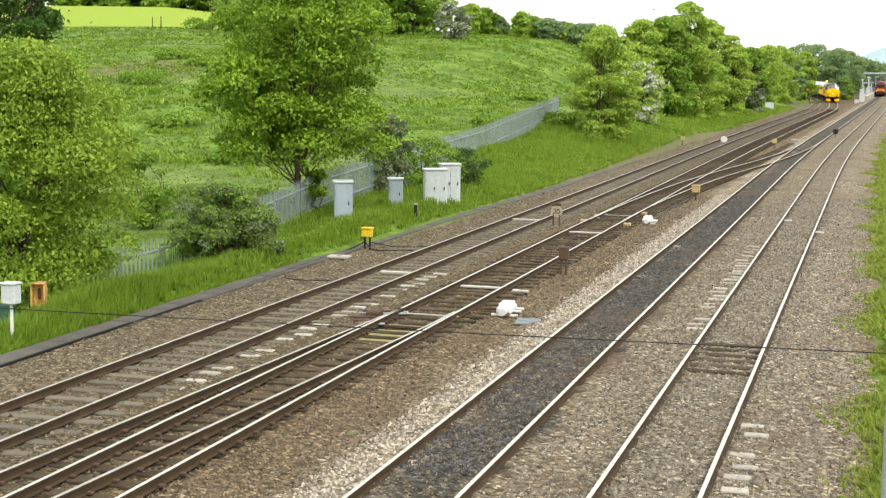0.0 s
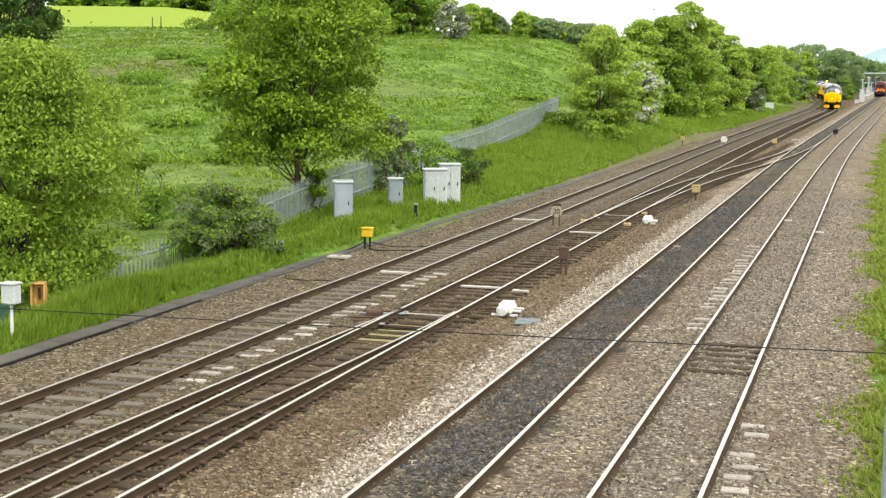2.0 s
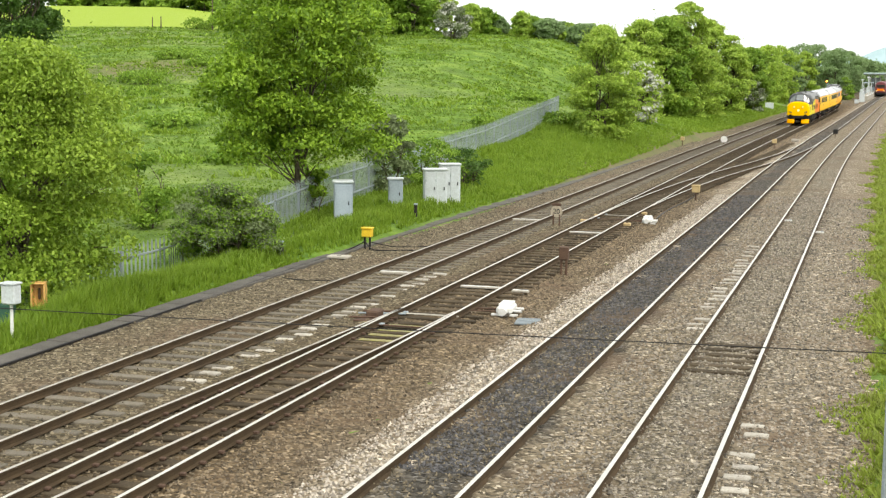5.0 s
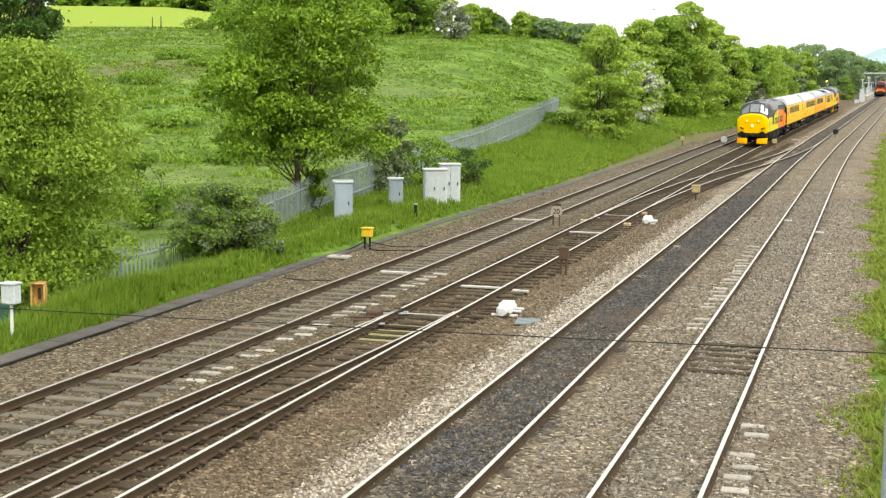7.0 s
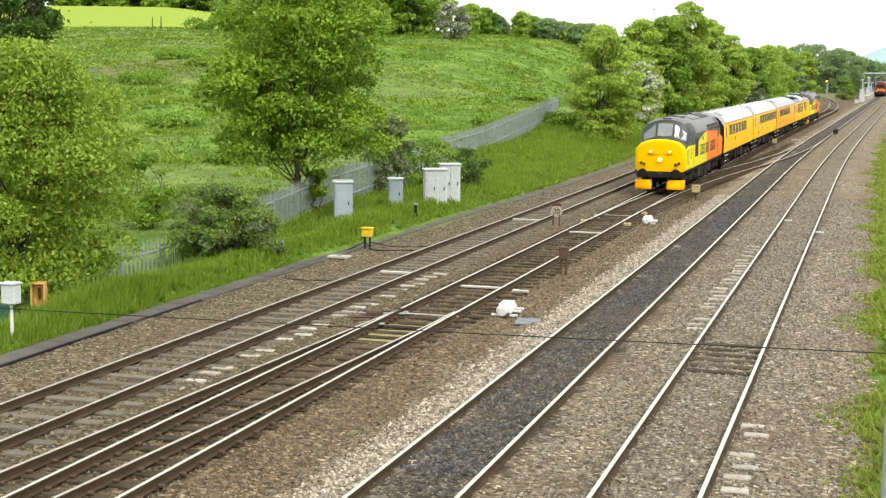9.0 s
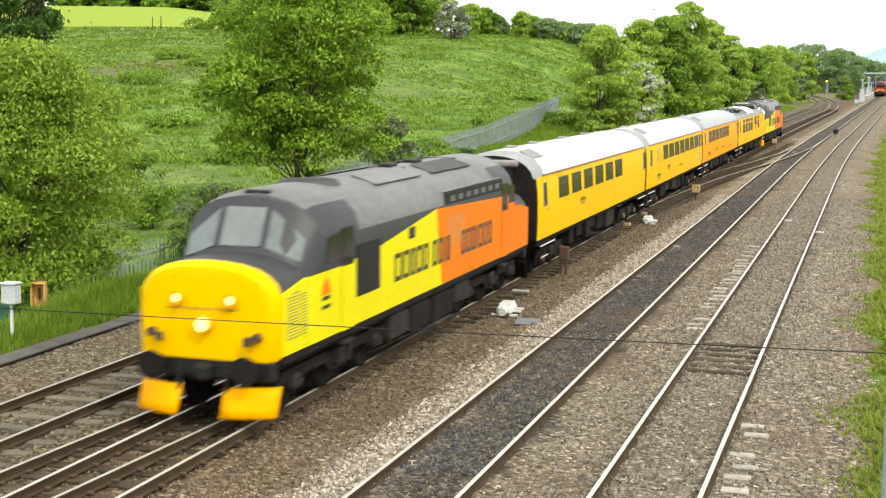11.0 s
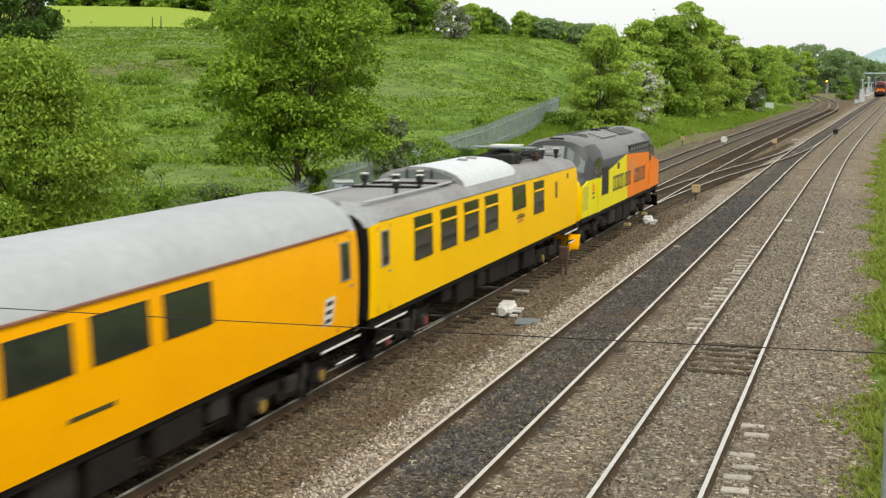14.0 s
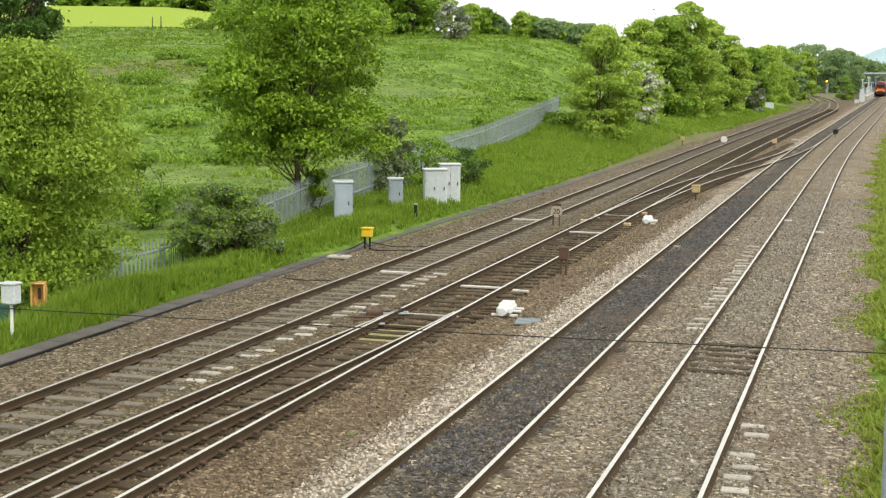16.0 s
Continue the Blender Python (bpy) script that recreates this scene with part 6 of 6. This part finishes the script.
    for e in (-1, 1):
        # three windscreens between nose and roof
        for x0, x1 in ((-1.12, -0.50), (-0.39, 0.39), (0.50, 1.12)):
            v = []
            for o in (0.0, 0.03):
                for x, t in ((x0, 0.12), (x1, 0.12), (x1, 0.82 if abs(x1) < 1 else 0.58), (x0, 0.82 if abs(x0) < 1 else 0.58)):
                    y = -(7.56 + (7.06 - 7.56) * t) + 0.12 * x * x
                    z0 = float(np.interp(abs(x), [0, 0.3, 0.6, 0.86, 1.08, 1.24], [2.80, 2.79, 2.75, 2.68, 2.58, 2.42]))
                    z1 = float(np.interp(abs(x), [0, 0.35, 0.7, 0.98, 1.2, 1.33], [3.77, 3.74, 3.66, 3.52, 3.30, 3.0]))
                    v.append((x, e * -(y - o), z0 + (z1 - z0) * t + o * 0.5))
            part("windscreen", Shape().add(v, [(0, 1, 2, 3), (4, 7, 6, 5), (0, 4, 5, 1), (1, 5, 6, 2), (2, 6, 7, 3), (3, 7, 4, 0)]).mesh("windscreen", SCREEN), c)
        b = Shape().box((0, e * 8.72, 0.95), (2.5, 0.22, 0.36), 0.05)
        buffers(c, e * 8.8, e * 0.8)
        b.box((0, e * 8.9, 0.92), (0.3, 0.3, 0.3), 0.06).tube((0.45, e * 8.95, 0.95), (0.45, e * 8.98, 0.4), 0.04, n=8).tube((-0.45, e * 8.95, 0.95), (-0.45, e * 8.98, 0.4), 0.04, n=8)
        part("buffer_beam", b.mesh("buffer_beam", BLACK), c)
        for s in (-1, 1):
            rings = []
            for x, y in ((0.40, 9.06), (0.62, 9.06), (0.90, 8.97), (1.15, 8.86), (1.30, 8.74)):
                prof = [(y - 0.10, 0.68), (y - 0.02, 0.52), (y + 0.03, 0.36), (y + 0.10, 0.20), (y + 0.06, 0.18), (y - 0.03, 0.35), (y - 0.08, 0.52), (y - 0.15, 0.68)]
                rings.append([(s * x, e * py, pz) for py, pz in prof])
            part("plough", Shape().sweep(rings).mesh("plough", T_AMBER if e < 0 else UNDER, True), c, "curved snow plough blade")
            hb = part("marker_light", Shape().tube((s * 0.50, e * 8.80, 2.16), (s * 0.50, e * 8.93, 2.16), 0.13, n=14).mesh("marker_light", T_AMBER), c)
            part("lens", Shape().tube((s * 0.50, e * 8.93, 2.16), (s * 0.50, e * 8.945, 2.16), 0.075, n=14).mesh("lens", LAMP_ON if e < 0 else SCREEN), hb)
            part("tail_light", Shape().tube((s * 0.98, e * 8.85, 1.55), (s * 0.98, e * 8.97, 1.55), 0.08, n=10).mesh("tail_light", RUST), c)
            part("horn_grille", Shape().box((s * 0.5, e * 8.86, 2.55), (0.16, 0.06, 0.08), 0.02).mesh("horn_grille", RUST), c)
            part("lamp_bracket", Shape().box((s * 0.82, e * 8.95, 1.48), (0.14, 0.06, 0.16), 0.02).mesh("lamp_bracket", RUST), c)
        hl = part("headlight", Shape().tube((0, e * 8.85, 1.74), (0, e * 8.97, 1.74), 0.16, n=16).mesh("headlight", T_AMBER), c)
        part("lens", Shape().tube((0, e * 8.97, 1.74), (0, e * 8.985, 1.74), 0.125, n=16).mesh("lens", LAMP_ON if e < 0 else SCREEN), hl)
        part("nose_seam", Shape().box((0, e * 8.925, 2.0), (1.3, 0.012, 0.018), 0.003).mesh("nose_seam", RUST), c)
        bogie(c, e * 5.5, (-2.05, 0, 2.05), 0.55, WHEEL_L, 5.4)
        part("horn", Shape().box((0, e * 6.6, 3.80), (0.5, 0.3, 0.08), 0.03).mesh("horn", BLACK), c)
    # roof: fan grille, exhaust, hatches
    part("fan_cowl", Shape().tube((0, -4.3, 3.74), (0, -4.3, 3.875), 0.66, 0.56, n=24).mesh("fan_cowl", ROOF_SOOT), c)
    part("fan_grille", Shape().tube((0, -4.3, 3.86), (0, -4.3, 3.882), 0.48, n=24).mesh("fan_grille", BLACK), c)
    for y, w in ((-1.3, 3.0), (2.6, 3.2)):
        for s in (-1, 1):
            part("roof_hatch", Shape().box((s * 0.60, y, 3.785), (0.60, w, 0.022), 0.010, Matrix.Rotation(radians(s * 17), 3, "Y")).mesh("roof_hatch", ROOF_SOOT if y > 0 else L_ROOF_PALE), c)
        part("roof_rib", Shape().box((0, y + w / 2 + 0.12, 3.85), (0.9, 0.05, 0.05), 0.01).mesh("roof_rib", L_ROOF_PALE), c)
    for y in (0.4, 2.2):
        part("exhaust", Shape().box((0, y, 3.88), (0.28, 0.6, 0.10), 0.02).mesh("exhaust", BLACK), c)
    return c


lead = locomotive()
TRAIN.append((lead, 0.0, 18.75))
for k, build in enumerate((coach_one, coach_two, coach_three, coach_four)):
    TRAIN.append((build(), 18.75 + 20.4 * k + (0.15 if k == 0 else 0.0), 20.4))
rear = copy_thing(lead, pose(0, 0, 0))
TRAIN.append((rear, 18.75 + 81.6 - 0.15, 18.75))


# ---- grass and loose stones ----
def blades(name, label, xs, ys, zs, height, width, mat, rnd, per=3, lean=0.35, attr=None):
    """Tufts of bent two-part blades, all in one mesh."""
    n = len(xs)
    base = np.repeat(np.stack([xs, ys, zs], 1), per, 0)
    h = np.repeat(height, per) * rnd.uniform(0.55, 1.15, n * per)
    w = np.repeat(width, per) * rnd.uniform(0.7, 1.2, n * per)
    an = rnd.uniform(0, 2 * math.pi, n * per)
    base = base + np.stack([np.cos(an * 3.7), np.sin(an * 2.3), np.zeros(n * per)], 1) * (w * 0.9)[:, None]
    side = np.stack([np.cos(an), np.sin(an), np.zeros_like(an)], 1)
    out = np.stack([-np.sin(an), np.cos(an), np.zeros_like(an)], 1) * (h * rnd.uniform(0.05, lean * 2, n * per))[:, None]
    up = np.array([0, 0, 1.0])
    a, b = base - side * (w / 2)[:, None], base + side * (w / 2)[:, None]
    m1 = base + up * (h * 0.6)[:, None] + out * 0.4
    c, d = m1 + side * (w * 0.38)[:, None], m1 - side * (w * 0.38)[:, None]
    tip = base + up * h[:, None] + out
    v = np.stack([a, b, c, d, tip], 1).reshape(-1, 3)
    k = np.arange(n * per)[:, None] * 5
    quads, tris = (k + np.array([[0, 1, 2, 3]])).tolist(), (k + np.array([[3, 2, 4]])).tolist()
    me = mesh_of(name, v.tolist(), quads + tris, mat)
    ob = new(name, me)
    return tagged(ob, label, "grass", kind="stuff")


rnd = np.random.RandomState(77)
# tall verge grass between trough and fence
n = 17000
y = 20 + 105 * rnd.uniform(0, 1, n) ** 1.5
f = np.array([fence_x(v) for v in y])
tx = np.array([trough_x(v) for v in y]) - 0.28
u = rnd.uniform(0, 1, n)
x = tx + (f - 0.5 - tx) * u
dense = 0.5 + 0.5 * np.sin(x * 1.3 + y * 0.45) * np.sin(y * 0.21 + 1.0)
h = (0.22 + 0.30 * dense) * (0.55 + 0.6 * smoothstep(0, 0.25, u)) * (1 + 0.5 * smoothstep(50, 38, y) * smoothstep(0.3, 0.7, u))
blades("verge_grass", "long bright green grass on the railway verge", x, y, land(x, y) - 0.03, h, 0.020 + 0.0005 * y, BLADES, rnd, 6)
# rough pasture on the hill
n = 42000
px = rnd.uniform(-60, 1130, n)
r = 30 + 235 * rnd.uniform(0, 1, n) ** 1.15
a = radians(-17.17) + np.arctan((px - 784) / 2464)
x, y = r * np.sin(a), r * np.cos(a)
keep = (x < np.array([fence_x(v) for v in y]) - 0.1)
x, y, r = x[keep], y[keep], r[keep]
patch = 0.5 + 0.5 * np.sin(x * 0.31 + 2.1 * np.sin(y * 0.09)) * np.sin(y * 0.23 + 1.7 * np.sin(x * 0.12))
h = (0.07 + 0.16 * patch ** 2) * (1 + r / 500)
blades("pasture_grass", "tussocky rough pasture grass on the hillside", x, y, land(x, y) - 0.03, h, 0.035 + 0.0012 * r, BLADES_DRY, rnd, 3, 0.6)
# taller clumps, docks and thistles among it
n = 3600
k = rnd.randint(0, len(x), n)
x2, y2 = x[k] + rnd.normal(size=n) * 0.5, y[k] + rnd.normal(size=n) * 0.5
sel = patch[k] > 0.55
x2, y2 = x2[sel], y2[sel]
blades("weed_clumps", "darker clumps of weeds in the pasture", x2, y2, land(x2, y2) - 0.03, np.full(len(x2), 0.28), 0.07 + 0.0010 * np.hypot(x2, y2), GREEN_B, rnd, 4, 0.7)
# patches of coarse growth, some fresh and some dark
for name_, label_, mat_, count_, tall_ in (("coarse_grass", "patches of fresh coarse grass in the pasture", BLADES, 95, 0.42), ("dock_patches", "dark patches of docks and nettles in the pasture", GREEN_B, 55, 0.42)):
    k = rnd.randint(0, len(x), count_)
    cx_, cy_ = np.repeat(x[k], 46), np.repeat(y[k], 46)
    size_ = np.repeat(rnd.uniform(0.6, 2.2, count_) * (0.6 + np.hypot(x[k], y[k]) / 140), 46)
    x2, y2 = cx_ + rnd.normal(size=len(cx_)) * size_, cy_ + rnd.normal(size=len(cx_)) * size_ * 0.8
    sel = x2 < fence_x(y2) - 0.4
    x2, y2 = x2[sel], y2[sel]
    blades(name_, label_, x2, y2, land(x2, y2) - 0.03, tall_ * rnd.uniform(0.5, 1.1, len(x2)), 0.05 + 0.0013 * np.hypot(x2, y2), mat_, rnd, 4, 0.7)
# bank beyond the fence's end
n = 9000
y = rnd.uniform(70, 260, n)
x = np.array([trough_x(v) for v in y]) - 0.4 - 9 * rnd.uniform(0, 1, n)
blades("bank_grass", "green grass on the bank below the trees", x, y, land(x, y) - 0.03, np.full(n, 0.22), 0.05 + 0.0012 * y, BLADES, rnd, 4, 0.5)
for bx_, by_, bh in ((0.95, 22.5, 0.75), (1.0, 28.5, 1.0), (0.85, 33.0, 0.7), (1.1, 18.0, 0.6)):
    tree("bush", "broad-leaved bright green weeds at the ballast's edge", bx_, by_, bh, 0.42, int(by_), BLADES, 0.085, 900, 0.012, 3, 0.05, 22, category="weed")
VERGE_MIX = leafy("dry_verge_blades", (0.20, 0.22, 0.05), (0.30, 0.40, 0.04), 0.45)
# thin verge on the near side
n = 30000
y = 14 + 150 * rnd.uniform(0, 1, n) ** 1.6
xs_ = -0.9 + 3.2 * rnd.uniform(0, 1, n) ** 0.75
keep = (np.sin(y * 0.9) * np.sin(y * 0.37 + 1) + 0.5 * rnd.normal(size=n) * 0.6 + xs_ * 1.3 > 0.10)
y, xs_ = y[keep], xs_[keep]
x = xs_ + bend(y)
blades("verge_weeds", "patchy grass creeping over the ballast edge", x, y, np.maximum(bed_height(x, y), land(x, y)) - 0.02, 0.10 + 0.22 * rnd.uniform(0, 1, len(x)) * smoothstep(-0.3, 0.6, xs_), 0.022 + 0.0005 * y, VERGE_MIX, rnd, 5, 0.8)

# loose ballast stones near the bridge
STONE = material("ballast_stone", (0.275, 0.243, 0.195), 0.9, 0, (0.13, 0.112, 0.088), 9, 60)


def stone_shades(m):
    n_, l_ = m.node_tree.nodes, m.node_tree.links
    geo, hsv = n_.new("ShaderNodeNewGeometry"), n_.new("ShaderNodeHueSaturation")
    mr = n_.new("ShaderNodeMapRange")
    mr.inputs["To Min"].default_value, mr.inputs["To Max"].default_value = 0.4, 1.75
    l_.new(geo.outputs["Random Per Island"], mr.inputs["Value"])
    l_.new(mr.outputs[0], hsv.inputs["Value"])
    b = n_["Principled BSDF"]
    src = b.inputs["Base Color"].links[0].from_socket
    l_.new(src, hsv.inputs["Color"])
    l_.new(hsv.outputs[0], b.inputs["Base Color"])


stone_shades(STONE)
STONE_DARK = material("oily_stone", (0.09, 0.087, 0.088), 0.75, 0, (0.045, 0.043, 0.044), 9, 60)
stone_shades(STONE_DARK)
STONE_PALE = material("fresh_stone", (0.42, 0.375, 0.315), 0.9, 0, (0.26, 0.225, 0.18), 9, 60)
stone_shades(STONE_PALE)
STONE_BROWN = material("earthy_stone", (0.185, 0.146, 0.098), 0.95, 0, (0.10, 0.075, 0.048), 9, 60)
stone_shades(STONE_BROWN)
STONE_TAN = material("weathered_stone", (0.19, 0.158, 0.105), 0.95, 0, (0.10, 0.08, 0.052), 9, 60)
stone_shades(STONE_TAN)
OCT = np.array([[1, 0, 0], [-1, 0, 0], [0, 1, 0], [0, -1, 0], [0, 0, 1], [0, 0, -1]], float)
OCT_F = np.array([[0, 2, 4], [2, 1, 4], [1, 3, 4], [3, 0, 4], [2, 0, 5], [1, 2, 5], [3, 1, 5], [0, 3, 5]])


def stones(name, label, x0, x1, n, mat, y0=14.5, y1=75, size=0.024):
    y = y0 + (y1 - y0) * rnd.uniform(0, 1, n) ** 1.6
    x = rnd.uniform(x0, x1, n)
    z = bed_height(x + bend(y), y)
    s = size * rnd.uniform(0.6, 1.5, n) * (1 + 0.006 * y)
    v = OCT[None] * rnd.uniform(0.55, 1.2, (n, 6, 1)) * s[:, None, None] + rnd.normal(size=(n, 6, 3)) * 0.22 * s[:, None, None]
    v = v + np.stack([x + bend(y), y, z + s * 0.2], 1)[:, None, :]
    f = (np.arange(n)[:, None, None] * 6 + OCT_F[None]).reshape(-1, 3)
    tagged(new(name, mesh_of(name, v.reshape(-1, 3).tolist(), f.tolist(), mat)), label, "ballast stones", kind="stuff")


stones("ballast_stones", "loose grey-brown ballast stones around the outer track", -5.0, 0.0, 27000, STONE)
stones("ballast_stones", "loose brown ballast stones beside the far track", -17.5, -12.2, 14000, STONE_TAN)
stones("ballast_stones", "oily black ballast between the rails", -6.95, -5.45, 6000, STONE_DARK, 20.0)
stones("ballast_stones", "greyer stones among oily ballast under the bridge", -6.95, -5.45, 2000, STONE_TAN, 14.5, 34.0)
stones("ballast_stones", "fresh pale ballast on the track shoulder", -8.0, -7.0, 9000, STONE_PALE)
stones("ballast_stones", "earth-brown gravel in the wide space between tracks", -9.6, -7.8, 10000, STONE_BROWN)
stones("ballast_stones", "brown gravel between the turnout timbers", -12.2, -9.4, 6000, STONE_BROWN)


def train_front(t):
    return np.interp(t, [0, 2, 4, 7, 9, 11.5, 12, 13, 13.5, 14.5, 15.5, 16], [298, 247.5, 198, 124, 72.5, 7.5, -5.4, -30, -42.3, -67.3, -93, -105.6])


def smooth_front(t):
    return float(np.mean([train_front(t + d) for d in np.linspace(-0.5, 0.5, 11)])) if 0.5 < t < 15.5 else float(train_front(t))


def motions():
    """The train runs along track b, each vehicle on its own bogies."""
    times = [k * 0.5 for k in range(33)]
    for ob, behind, length in TRAIN:
        rows = []
        for t in times:
            yc = smooth_front(t) + behind + length / 2
            y0, y1 = yc - length * 0.35, yc + length * 0.35
            p0 = Vector((TRACKS["b"] + float(bend(y0) - part_ways(y0)), y0, float(grade(y0))))
            p1 = Vector((TRACKS["b"] + float(bend(y1) - part_ways(y1)), y1, float(grade(y1))))
            d = p1 - p0
            rows.append((t, Matrix.Translation((p0 + p1) / 2) @ pose(0, 0, 0, math.degrees(math.atan2(d.z, d.y)), 0, -math.degrees(math.atan2(d.x, d.y)))))
        walk(ob, rows)


motions()
